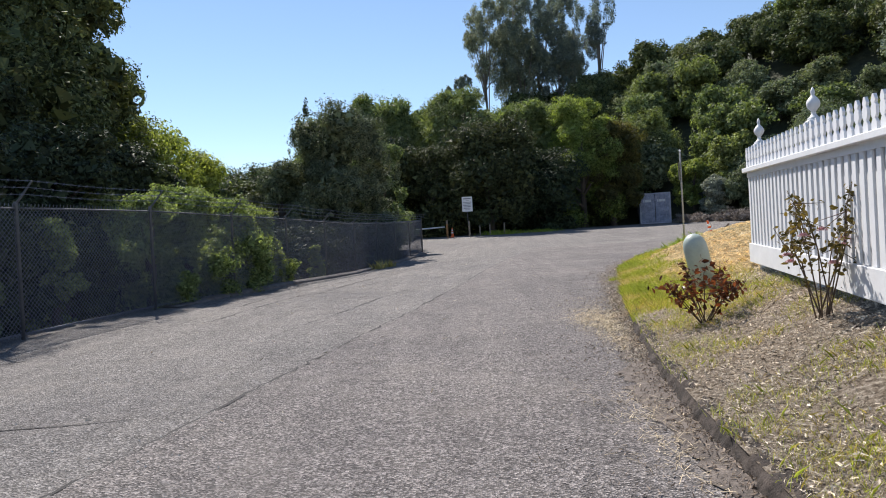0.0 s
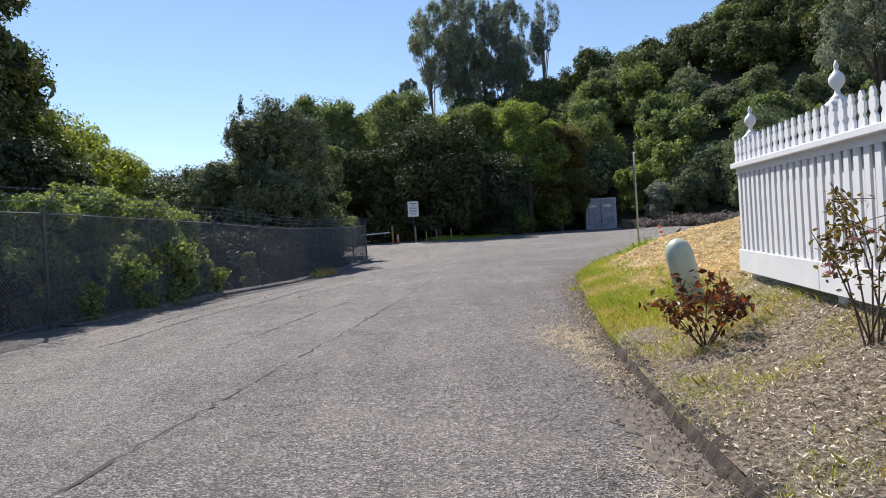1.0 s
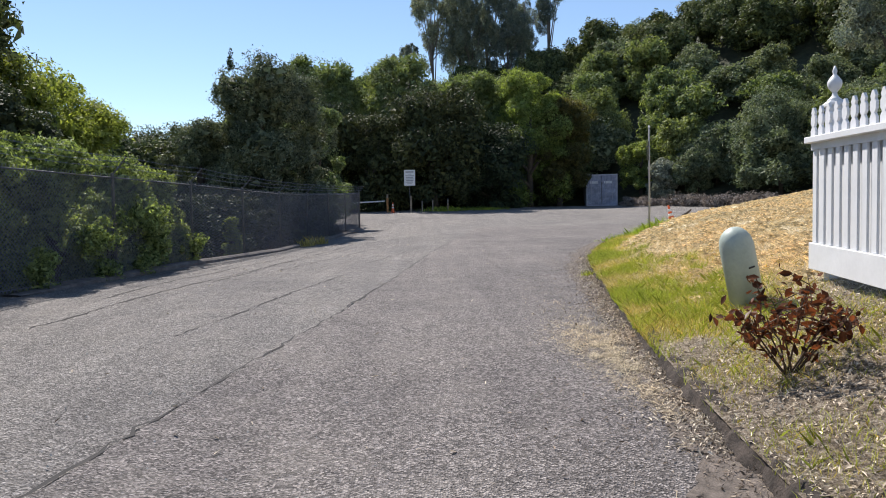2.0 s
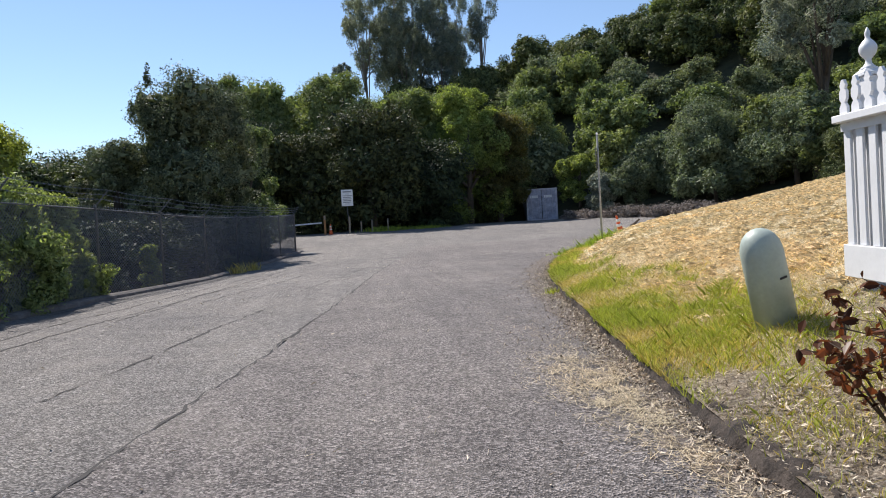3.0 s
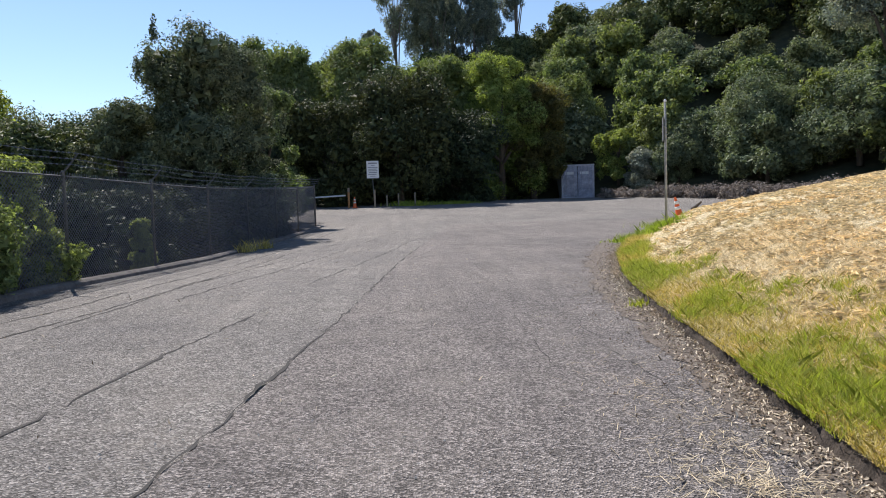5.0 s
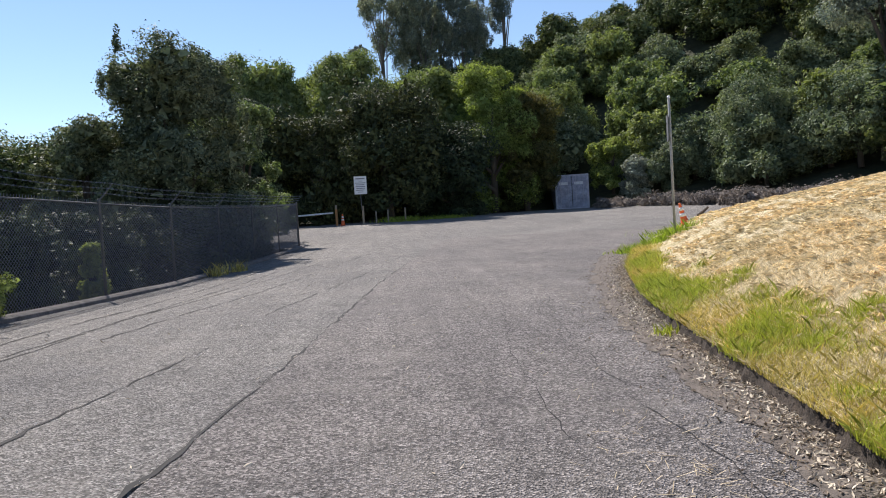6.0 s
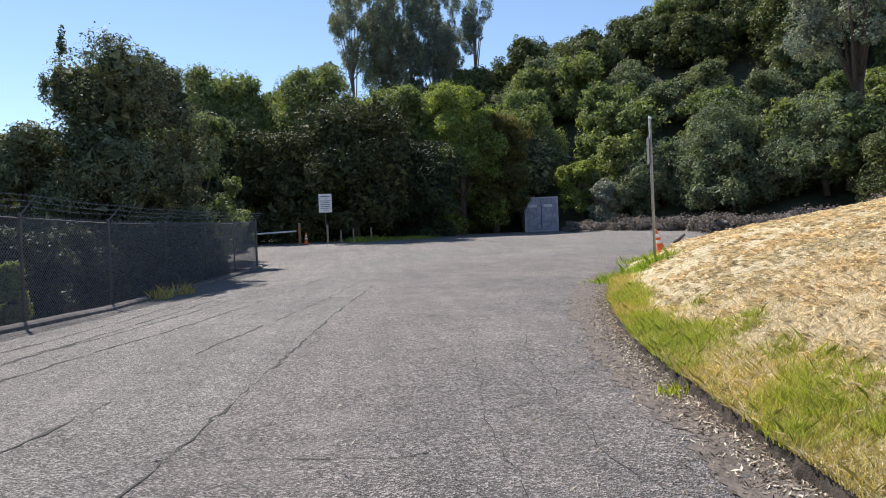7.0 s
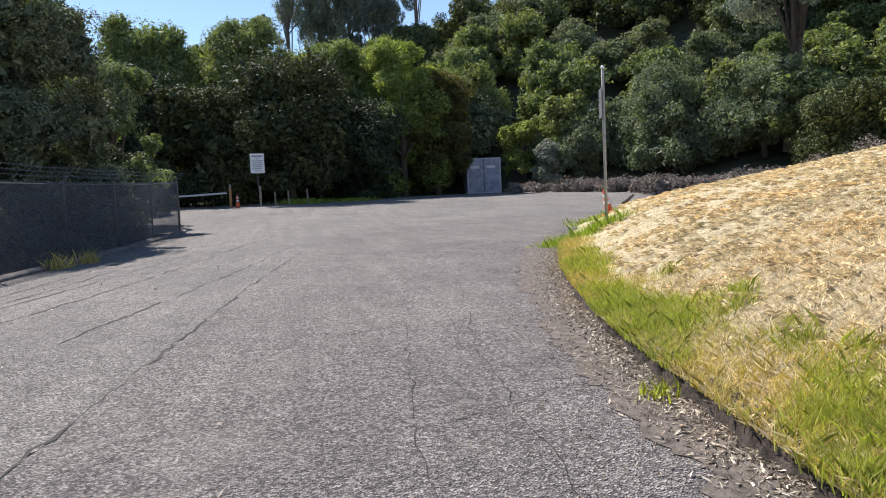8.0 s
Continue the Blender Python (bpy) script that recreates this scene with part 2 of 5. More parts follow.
# ---- mesh helpers ----
def mesh_from(name, verts, faces, mats, smooth=False):
    me = bpy.data.meshes.new(name)
    me.from_pydata([tuple(map(float, v)) for v in verts], [], faces)
    for m in mats if isinstance(mats, (list, tuple)) else [mats]:
        me.materials.append(m)
    if smooth:
        me.polygons.foreach_set("use_smooth", [True] * len(me.polygons))
    me.update()
    return me


def part(name, bm, mat, parent=None, label="", smooth=False):
    """A bmesh as one mesh object, under its thing or part."""
    me = bpy.data.meshes.new(name)
    bm.to_mesh(me)
    bm.free()
    me.materials.append(mat)
    if smooth:
        me.polygons.foreach_set("use_smooth", [True] * len(me.polygons))
    ob = new(name, me)
    ob.parent = parent
    if label:
        tagged(ob, label)
    return ob


def thing(name, x, y, z, label, category, group="", turn=0.0):
    ob = new(name)
    ob.matrix_basis = pose(x, y, z, 0, 0, turn)
    ob.empty_display_size = 0.2
    return tagged(ob, label, category, group)


def box(bm, x0, x1, y0, y1, z0, z1, bevel=0.0):
    r = bmesh.ops.create_cube(bm, size=1.0, matrix=Matrix.Translation(((x0 + x1) / 2, (y0 + y1) / 2, (z0 + z1) / 2)) @ Matrix.Diagonal((x1 - x0, y1 - y0, z1 - z0, 1)))
    if bevel:
        edges = list({e for v in r["verts"] for e in v.link_edges})
        bmesh.ops.bevel(bm, geom=edges, offset=bevel, segments=1, affect="EDGES")
    return bm


def tube(bm, points, radii, sides=8):
    """A tapered tube through points."""
    rings = []
    pts = [Vector(p) for p in points]
    for i, p in enumerate(pts):
        d = (pts[min(i + 1, len(pts) - 1)] - pts[max(i - 1, 0)]).normalized()
        q = d.to_track_quat("Z", "Y")
        rings.append([bm.verts.new(p + q @ Vector((math.cos(2 * math.pi * k / sides), math.sin(2 * math.pi * k / sides), 0)) * radii[i]) for k in range(sides)])
    for a, b in zip(rings, rings[1:]):
        for k in range(sides):
            bm.faces.new((a[k], a[(k + 1) % sides], b[(k + 1) % sides], b[k]))
    bm.faces.new(rings[0][::-1])
    bm.faces.new(rings[-1])
    return bm


def lathe(bm, rings, sides=16):
    """A turned shape from (radius, height) pairs."""
    loops = []
    for r, h in rings:
        loops.append([bm.verts.new((r * math.cos(2 * math.pi * k / sides), r * math.sin(2 * math.pi * k / sides), h)) for k in range(sides)])
    for a, b in zip(loops, loops[1:]):
        for k in range(sides):
            bm.faces.new((a[k], a[(k + 1) % sides], b[(k + 1) % sides], b[k]))
    bm.faces.new(loops[0][::-1])
    bm.faces.new(loops[-1])
    return bm


def sheet(xs_of, ys, columns, z_of):
    """A grid of rows at the given y, each from x0 to x1 in the given shares."""
    verts, faces, n = [], [], len(columns)
    for y in ys:
        x0, x1 = xs_of(y)
        for c in columns:
            x = x0 + (x1 - x0) * c
            verts.append((x, y, z_of(x, y)))
    for j in range(len(ys) - 1):
        for i in range(n - 1):
            a = j * n + i
            faces.append((a, a + 1, a + n + 1, a + n))
    return verts, faces


# ---- ground, road, lawn, kerb ----
def build_ground():
    def near(v):  # finer close by
        return np.sign(v) * np.abs(v) ** 2.2
    xs = 10 + near(np.linspace(-1, 1, 150)) * 900
    ys = 30 + near(np.linspace(-1, 1, 150)) * 900
    verts = [(x, y, 0.0) for y in ys for x in xs]
    out = []
    for x, y, _ in verts:
        z = land_z(x, y)
        if fence_x(y) - 1.5 < x < kerb_x(min(y, 60)) + 26 and -42 < y < 62:
            z -= 0.3
        out.append((x, y, z))
    n = len(xs)
    faces = [(j * n + i, j * n + i + 1, (j + 1) * n + i + 1, (j + 1) * n + i) for j in range(n - 1) for i in range(n - 1)]
    ob = new("ground", mesh_from("ground", out, faces, M_SOIL, True))
    return tagged(ob, "dark wild soil and weeds rising to a wooded hill", "ground", kind="structure")


def build_road():
    ys = list(np.arange(-40, 63, 0.5))
    edge = lambda y: (fence_x(y) - 0.5 if y < 36 else fence_x(36) - 0.5 - (y - 36) * 1.6, kerb_x(y) + 0.06 if y < 30 else kerb_x(y) + 2)
    v, f = sheet(edge, ys, np.linspace(0, 1, 40), lambda x, y: road_z(x, y) + 0.012 * noise.noise((x * 0.5, y * 0.5, 0)))
    return tagged(new("road", mesh_from("road", v, f, M_ROAD, True)), "worn grey asphalt road with cracks and dust", "road", kind="structure")


def seam_x(y):
    return float(steps(y, (-40, 0, 7.3, 10, 13.2, 19, 30, 40), (-7.5, -2.6, -1.32, -0.81, -0.3, 0.57, 2.6, 5.0)))


def build_overlay():
    ys = list(np.arange(-40, 34, 0.25))
    edge = lambda y: (seam_x(y) + 0.03 * noise.noise((y * 0.9, 3, 0)) + 0.012 * noise.noise((y * 5, 3, 4)), max(seam_x(y) + 0.4, kerb_x(y) + 0.03))
    lift = lambda x, y: road_z(x, y) + 0.012 * noise.noise((x * 0.5, y * 0.5, 0)) + 0.014
    v, f = sheet(edge, ys, np.linspace(0, 1, 24), lift)
    n = len(v)
    v += [(x - 0.012, y, z - 0.03) for x, y, z in v[::24]]  # broken left edge
    f += [(n + j, j * 24, (j + 1) * 24, n + j + 1) for j in range(len(ys) - 1)]
    return tagged(new("road_overlay", mesh_from("road_overlay", v, f, M_OVER)), "darker newer asphalt layer along the road", "road", kind="structure")


def build_kerb():
    """A low, broken asphalt kerb."""
    ys = np.arange(-6, 24.5, 0.025)
    verts, faces, n = [], [], 9
    for y in ys:
        lean = kerb_x(y + 0.5) - kerb_x(y - 0.5)
        k = math.sqrt(1 + lean * lean)
        nx, ny = 1 / k, -lean / k
        w = 0.035 * noise.noise((y * 2.1, 0, 0)) + 0.03 * noise.noise((y * 6, 0, 5)) + 0.016 * noise.noise((y * 19, 0, 9))
        h = kerb_h(y) + 0.02 * noise.noise((y * 1.1, 7, 0)) + 0.022 * noise.noise((y * 6, 3, 0))
        for off, up in ((-0.055, -0.03), (-0.036 + w * 0.7, 0.012), (-0.022 + w, 0.035), (-0.008 + w * 1.2, 0.058), (0.010 + w * 1.2, h * 0.76), (0.032 + w, h * 0.95), (0.065 + w * 0.5, h + 0.006), (0.11, h + 0.004), (0.2, h - 0.06)):
            x = kerb_x(y) + nx * (off + 0.011 * noise.noise((y * 24, up * 70, 2)) + 0.008 * noise.noise((y * 60, up * 150, 4)))
            verts.append((x, y + ny * off, road_z(kerb_x(y), y) + up + 0.022 * noise.noise((x * 14, y * 14, up * 30)) + 0.016 * noise.noise((x * 37, y * 37, up * 60))))
    for j in range(len(ys) - 1):
        for i in range(n - 1):
            faces.append((j * n + i, j * n + i + 1, (j + 1) * n + i + 1, (j + 1) * n + i))
    return tagged(new("kerb", mesh_from("kerb", verts, faces, M_KERB, True)), "low dark crumbling asphalt kerb", "kerb", kind="structure")


def lumpy(x, y):
    """Small unevenness of the bank, none at the kerb."""
    k = min(1.0, max(0.0, (x - kerb_x(y)) / 0.5))
    return k * (0.025 * noise.noise((x * 1.7, y * 1.7, 2)) + 0.030 * noise.noise((x * 4.3, y * 6.5, 1)) + 0.026 * noise.noise((x * 9, y * 13, 6)))


def build_lawn():
    ys = list(np.arange(-30, 3, 0.6)) + list(np.arange(3, 22, 0.1)) + list(np.arange(22, 44, 0.3))
    cols = np.linspace(0, 1, 120) ** 1.7
    bumpy = lambda x, y: lawn_z(x, y) + lumpy(x, y)
    v, f = sheet(lambda y: (kerb_x(y) + 0.02, kerb_x(y) + 26), ys, cols, bumpy)
    return tagged(new("lawn", mesh_from("lawn", v, f, M_LAWN, True)), "mown dry golden grass bank sloping up from kerb", "lawn", kind="structure")


def dirt_z(x, y):
    return road_z(x, y) + 0.012 * noise.noise((x * 0.5, y * 0.5, 0)) + 0.005 + 0.02 * max(0.0, 1 - (kerb_x(y) - x) / 0.22) + 0.014


def build_gutter():
    """Dirt washed up against the kerb, with a ragged edge."""
    m = plain("gutter_dirt", (0.150, 0.124, 0.105), 0.95, vary=0.6, scale=14, relief=0.02)
    ys = list(np.arange(-6, 24, 0.06))
    reach = lambda y: 0.24 + float(steps(y, (9, 14, 20), (0.0, 0.22, 0.45))) + 0.16 * noise.noise((y * 0.6, 1, 0)) + 0.13 * noise.noise((y * 2.7, 2, 0)) + 0.09 * noise.noise((y * 9, 3, 0))
    v, f = sheet(lambda y: (kerb_x(y) - max(0.06, reach(y)), kerb_x(y) + 0.03), ys, np.linspace(0, 1, 7), dirt_z)
    return tagged(new("gutter_dirt", mesh_from("gutter_dirt", v, f, m, True)), "dark dirt washed into the gutter", "dirt", kind="structure")


build_gutter()
build_ground(), build_road(), build_overlay(), build_kerb(), build_lawn()


# ---- trees ----
def leaves(rng, lumps, count, size, droop=0.0, shell=0.5, ruffle=0.62):
    """Many small pointed leaves on the clumps that make up the lumps of a crown; returns vertices and faces."""
    lumps, count, size = np.array(lumps, float), int(count * 2.6), size * 0.54
    # each lump carries smaller clumps, more of them on top
    m = 16
    way = rng.normal(size=(len(lumps), m, 3)) + np.array((0, 0, 0.3))
    way /= np.linalg.norm(way, axis=2)[..., None]
    off = (0.50 + 0.34 * rng.random((len(lumps), m)))[..., None]
    mids = lumps[:, None, :3] + way * off * lumps[:, None, 3:6]
    wide = lumps[:, None, 3:6] * (0.26 + 0.22 * rng.random((len(lumps), m)))[..., None]
    area = lumps[:, 3] * lumps[:, 4] + lumps[:, 5] * lumps[:, 3]
    which = rng.choice(len(lumps), count, p=area ** 0.75 / (area ** 0.75).sum())
    sub = rng.integers(0, m, count)
    out = rng.normal(size=(count, 3)) + way[which, sub] * 0.7
    out /= np.linalg.norm(out, axis=1)[:, None]
    far = shell + (1.12 - shell) * rng.random(count) ** 0.45
    far = np.where(rng.random(count) < 0.07, far * rng.uniform(1.1, 1.55, count), far)  # stray twigs
    centre = mids[which, sub] + out * far[:, None] * wide[which, sub]
    normal = out + rng.normal(size=(count, 3)) * ruffle + np.array((0, 0, 0.4))
    normal /= np.linalg.norm(normal, axis=1)[:, None]
    side = np.cross(normal, rng.normal(size=(count, 3)) + np.array((0, 0, -droop * 3)))
    side /= np.linalg.norm(side, axis=1)[:, None] + 1e-9
    along = np.cross(side, normal)
    s = size * (0.6 + 0.8 * rng.random(count))[:, None]
    k = rng.uniform(-0.5, 0.3, count)[:, None]
    v = np.stack([centre - along * s + side * s * k, centre + side * s * 0.55 + normal * s * 0.12, centre + along * s * 0.9 - side * s * 0.45], 1).reshape(-1, 3)
    f = np.arange(count * 3).reshape(-1, 3)
    return v, f


def cores(rng, lumps, share):
    """The dense inside of a crown: large inner leaves that stop the view."""
    n = 150
    lumps = np.repeat(np.array(lumps, float), n, axis=0)
    c = rng.normal(size=(len(lumps), 3))
    c /= np.linalg.norm(c, axis=1)[:, None]
    c = lumps[:, :3] + c * (share * rng.random(len(lumps)) ** 0.5)[:, None] * lumps[:, 3:6]
    u = rng.normal(size=(len(lumps), 3))
    u /= np.linalg.norm(u, axis=1)[:, None]
    w = np.cross(u, rng.normal(size=(len(lumps), 3)))
    w /= np.linalg.norm(w, axis=1)[:, None]
    s = np.minimum(lumps[:, 3:4] * 0.26, 0.30)
    v = np.stack([c - u * s, c + w * s * 0.8, c + u * s * 0.9 - w * s * 0.5], 1).reshape(-1, 3)
    return v.tolist(), np.arange(len(v)).reshape(-1, 3).tolist()


def crown_mesh(name, seed, lumps, count, size, mat, core=0.62, droop=0.0, shell=0.5, ruffle=0.62):
    rng = np.random.default_rng(seed)
    v, f = leaves(rng, lumps, count, size, droop, shell, ruffle)
    verts, faces = v.tolist(), f.tolist()
    if core:
        cv, cf = cores(rng, lumps, core)
        n = len(verts)
        verts += cv
        faces += [tuple(n + i for i in fa) for fa in cf]
    return mesh_from(name, verts, faces, mat)


def round_lumps(rng, radius, height, base, n, spread=0.82, size=0.36):
    """Lumps of a broad crown between base and height."""
    out = []
    for i in range(n):
        a = rng.random() * 2 * math.pi
        r = radius * spread * math.sqrt(rng.random())
        h = rng.random() ** 0.8
        s = radius * size * (0.55 + 0.9 * rng.random() ** 2)
        top = height - s * 0.7
        taper = 1 - 0.55 * max(0.0, h - 0.3) - 0.25 * max(0.0, 0.25 - h) * 4
        out.append((math.cos(a) * r * taper, math.sin(a) * r * taper, base + s * 0.5 + (top - base - s * 0.5) * h, s, s, s * 0.85))
    out.append((0, 0, height - radius * 0.42, radius * 0.5, radius * 0.5, radius * 0.42))
    return out


def tree(name, x, y, seed, radius, height, base, n, count, size, mat, label, bark=None, lumps=None, group="", sprigs=0, core=0.62, shell=0.5, droop=0.0, stem=1.0, z=None, category="tree", limbs=True, ruffle=0.62):
    rng = np.random.default_rng(seed)
    lumps = lumps or round_lumps(rng, radius, height, base, n)
    for _ in range(sprigs):  # upright shoots on top
        q = lumps[int(rng.integers(0, n))]
        if q[2] > height * 0.45:
            lumps.append((q[0] + rng.normal() * q[3] * 0.55, q[1] + rng.normal() * q[4] * 0.55, q[2] + q[5] * 0.6, 0.16, 0.16, rng.uniform(0.35, 0.7)))
    t = thing(name, x, y, land_z(x, y) - 0.05 if z is None else z, label, category, group, turn=0)
    bm = bmesh.new()
    r0 = (0.035 * height * 0.55 + 0.05) * stem
    bend = rng.normal(size=2) * 0.05 * height
    mid = (bend[0] * 0.5, bend[1] * 0.5, height * 0.4)
    tube(bm, [(0, 0, -0.4), (bend[0] * 0.15, bend[1] * 0.15, height * 0.15), mid, (bend[0], bend[1], height * 0.75)], [r0 * 1.25, r0, r0 * 0.75, r0 * 0.2], 8)
    for lx, ly, lz, *_ in lumps[: 9]:
        k = 0.25 + 0.3 * rng.random()
        start = Vector((mid[0] * k * 2, mid[1] * k * 2, height * k * 0.8))
        end = Vector((lx, ly, lz))
        if end.z < start.z + 0.1:
            start.z = max(0.1, end.z * 0.6)
        if limbs:
            lb = tube(bmesh.new(), [start, start.lerp(end, 0.5) + Vector((0, 0, 0.05 * height)), end], [r0 * 0.5, r0 * 0.33, r0 * 0.1], 6)
            part("branch", lb, bark or M_BARK, t, smooth=True)
    part("trunk", bm, bark or M_BARK, t, smooth=True)
    ob = new("crown", crown_mesh("crown", seed, lumps, count, size, mat, core, droop, shell, ruffle))
    ob.parent = t
    return t


def place_copy(src, x, y, scale, turn, dz=0.0, squash=1.0):
    c = copy_thing(src, pose(x, y, land_z(x, y) - 0.05 + dz, 0, 0, turn))
    c.scale = (scale, scale, scale * squash)
    return c

# left of the road, behind the wire fence
tree("tree", -13.1, 16.6, 11, 5.0, 13.5, -0.3, 105, 62000, 0.115, M_OAK, "tall dense dark green tree with sunlit leaf edges behind fence", core=0.78)
# thicket bushes, their shade put into the leaf colour
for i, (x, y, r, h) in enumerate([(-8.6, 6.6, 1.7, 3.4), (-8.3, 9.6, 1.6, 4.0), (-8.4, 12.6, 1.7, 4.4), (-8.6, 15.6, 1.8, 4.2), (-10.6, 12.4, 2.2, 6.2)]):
    tree("bush", x, y, 400 + i, r, h, -0.3, 34, 14000, 0.095, M_SHADED, "dense thicket bush close behind wire fence, shade in its leaf colour", core=0.75, category="bush")
tree("tree", -11.0, 21.8, 12, 2.7, 6.4, 0.3, 26, 18000, 0.11, M_LIME, "bushy green tree lit from behind beside the wire fence")
tree("tree", -8.9, 31.0, 16, 2.1, 5.6, -0.3, 30, 14000, 0.11, M_GREYLEAF, "dense rounded grey-green tree standing behind wire fence", core=0.66)
tree("tree", -6.1, 31.6, 19, 3.0, 7.8, -0.3, 60, 40000, 0.10, M_GREYLEAF, sprigs=110, label= "dense rounded grey-green tree standing behind wire fence", core=0.66)
tree("tree", -5.2, 38.6, 14, 2.5, 6.8, -0.3, 30, 18000, 0.135, M_BAY, "light green tree behind the fence corner")
row = [(-15.5, 29, 5.5), (-12.5, 34, 5.6), (-18, 36, 6.5), (-20, 26, 6.5), (-14, 44, 7.0), (-22, 50, 8.0), (-10.5, 52, 8.5), (-30, 42, 8.5), (-17.5, 22, 5.5), (-28, 62, 10)]
for i, (x, y, h) in enumerate(row):
    tree("tree", x, y, 30 + i, h * 0.55, h, -0.3, 24, 9000, 0.175, (M_BAY, M_OAK, M_GREYLEAF)[i % 3], "green tree in the thicket behind wire fence")
tree("bush", -10.2, 8.6, 21, 2.4, 4.3, 0.1, 12, 10000, 0.12, M_OAK, "dark green bush growing up behind wire fence", category="bush")
tree("bush", -8.5, 12.5, 22, 1.6, 3.2, 0.1, 10, 8000, 0.10, M_BAY, "dark green bush growing up behind wire fence", category="bush")
for i, (x, y, r, h) in enumerate([(-6.1, 12.2, 1.0, 2.5), (-5.95, 13.7, 1.2, 2.75), (-7.0, 8.4, 0.6, 1.5), (-5.7, 15.4, 1.15, 2.6), (-4.85, 21.2, 0.35, 1.1), (-5.45, 17.2, 0.9, 2.3), (-6.75, 10.2, 0.45, 2.0)]):
    tree("climber", x - 0.22, y, 50 + i, r, h, -0.2, 34, 8000, 0.072, M_CLIMB if i != 2 else M_BAY, "sunlit leafy climber growing through the wire fence", category="bush", shell=0.2, ruffle=1.1, core=0.5)

# trees ahead, behind the sign: leaf colour carries shade in front, sunlit tops behind
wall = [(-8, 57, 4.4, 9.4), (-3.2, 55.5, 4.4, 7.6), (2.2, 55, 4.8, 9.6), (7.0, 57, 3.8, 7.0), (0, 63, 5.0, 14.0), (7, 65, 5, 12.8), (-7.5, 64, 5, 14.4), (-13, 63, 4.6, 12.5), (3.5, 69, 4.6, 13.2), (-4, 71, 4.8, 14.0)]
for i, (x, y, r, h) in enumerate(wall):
    tree("tree", x, y, 60 + i, r, h, -0.4, 60, 17000, 0.17, sprigs=20, mat=M_SHADED if i < 4 else M_BAY, label=("large tree reaching to the ground behind sign, shade in its leaf colour" if i < 4 else "tall bay tree rising behind, light leaves standing for sunlit tops"), core=0.8)
tree("tree", 10.6, 60.0, 71, 4.0, 12.0, 0.2, 46, 24000, 0.17, M_LIME, "yellow-green young tree among darker trees", core=0.6)
tree("tree", 13.4, 60.6, 75, 3.4, 9.6, -0.3, 40, 18000, 0.17, M_BRONZE, "dark tree with bronze young leaves beside container", core=0.7)
tree("tree", 14.5, 65.0, 72, 3.8, 9.5, -0.3, 34, 16000, 0.19, M_BAY, "broad green tree behind the storage container")
tree("tree", 18.2, 68.0, 74, 3.6, 8.0, -0.4, 34, 10000, 0.2, M_BAY, "broad green tree behind the storage container")
tree("bush", 20.8, 61.0, 73, 2.0, 4.6, 0.1, 10, 6000, 0.2, M_LIME, "bright green bush beside the storage container", category="bush")

# the wooded hill: a few kinds, then copies
SRC = [
    tree("tree", 24, 60, 81, 3.6, 5.8, -0.3, 30, 4300, 0.26, M_BAY, limbs=False, label="rounded green tree on the wooded hill", core=0.72),
    tree("tree", 30, 56, 82, 3.6, 5.2, -0.3, 30, 4300, 0.24, M_SHRUB, limbs=False, label="grey-green rounded shrub on the wooded hill", core=0.72),
    tree("tree", 30, 84, 83, 4.2, 6.6, -0.2, 30, 4300, 0.30, M_OAK, limbs=False, label="dark oak on the wooded hill", core=0.74),
]
rng = np.random.default_rng(5)
spots = []
for y in np.arange(40, 118, 5.7):
    for x in np.arange(-42, 74, 5.7):
        px, py = x + rng.uniform(-1.9, 1.9), y + rng.uniform(-1.9, 1.9)
        a, b = 0.35 * px + 0.94 * py - 66, 0.85 * px + 0.53 * py - 47
        if (a > 1.5 or b > 2.5) and a < 38 and b < 40 and math.degrees(math.atan2(px, py)) < 62 and not (math.atan2(px, py) < -0.06 and py > 80) and not (px < 16 and py < 67) and not (13 < px < 22 and py < 66):
            spots.append((px, py, a, b))
for px, py, a, b in spots:
    high = a > 20 or b > 24
    k = 2 if high and rng.random() < 0.75 else int(rng.integers(0, 2))
    place_copy(SRC[k], px, py, float(rng.uniform(0.88, 1.22)), float(rng.uniform(0, 360)), squash=float(rng.uniform(0.8, 1.15)))


# eucalyptus on the ridge: tall bare stems, loose tufts high up
def eucalyptus(x, y, seed, height, spread, n, count):
    rng = np.random.default_rng(seed)
    lumps = []
    for i in range(n):
        h = height * (0.34 + 0.62 * rng.random() ** 0.8)
        r = spread * (0.2 + 0.8 * rng.random()) * (0.45 + 0.85 * h / height) * (1.0 if h < height * 0.85 else 0.6)
        a = rng.random() * 6.283
        s = height * 0.038 * (0.6 + 0.9 * rng.random())
        lumps.append((math.cos(a) * r, math.sin(a) * r, h, s, s, s * 1.7))
    return tree("eucalyptus", x, y, seed, spread, height, height * 0.4, n, count, 0.21, M_EUC_HAZE, "tall eucalyptus with open crown, blue-grey from haze tint, and bare stems", M_PALEBARK, lumps, "eucalyptus grove on the ridge", core=0.0, shell=0.1, droop=0.6, stem=0.42)


for i, (x, y, h, s, n) in enumerate([(4.4, 98, 21.5, 4.4, 60), (8.2, 100, 24, 4.6, 64), (12.0, 103, 24, 4.4, 56), (16.0, 99, 22, 4.0, 44), (20.8, 100, 21.5, 2.4, 20), (9.5, 96, 17, 4.0, 50), (0.6, 98, 12.5, 3.8, 18), (17.5, 104, 21, 3.4, 26), (13.5, 97, 16.5, 3.6, 40)]):
    eucalyptus(x, y, 100 + i, h, s, int(n * 0.8), n * 270)

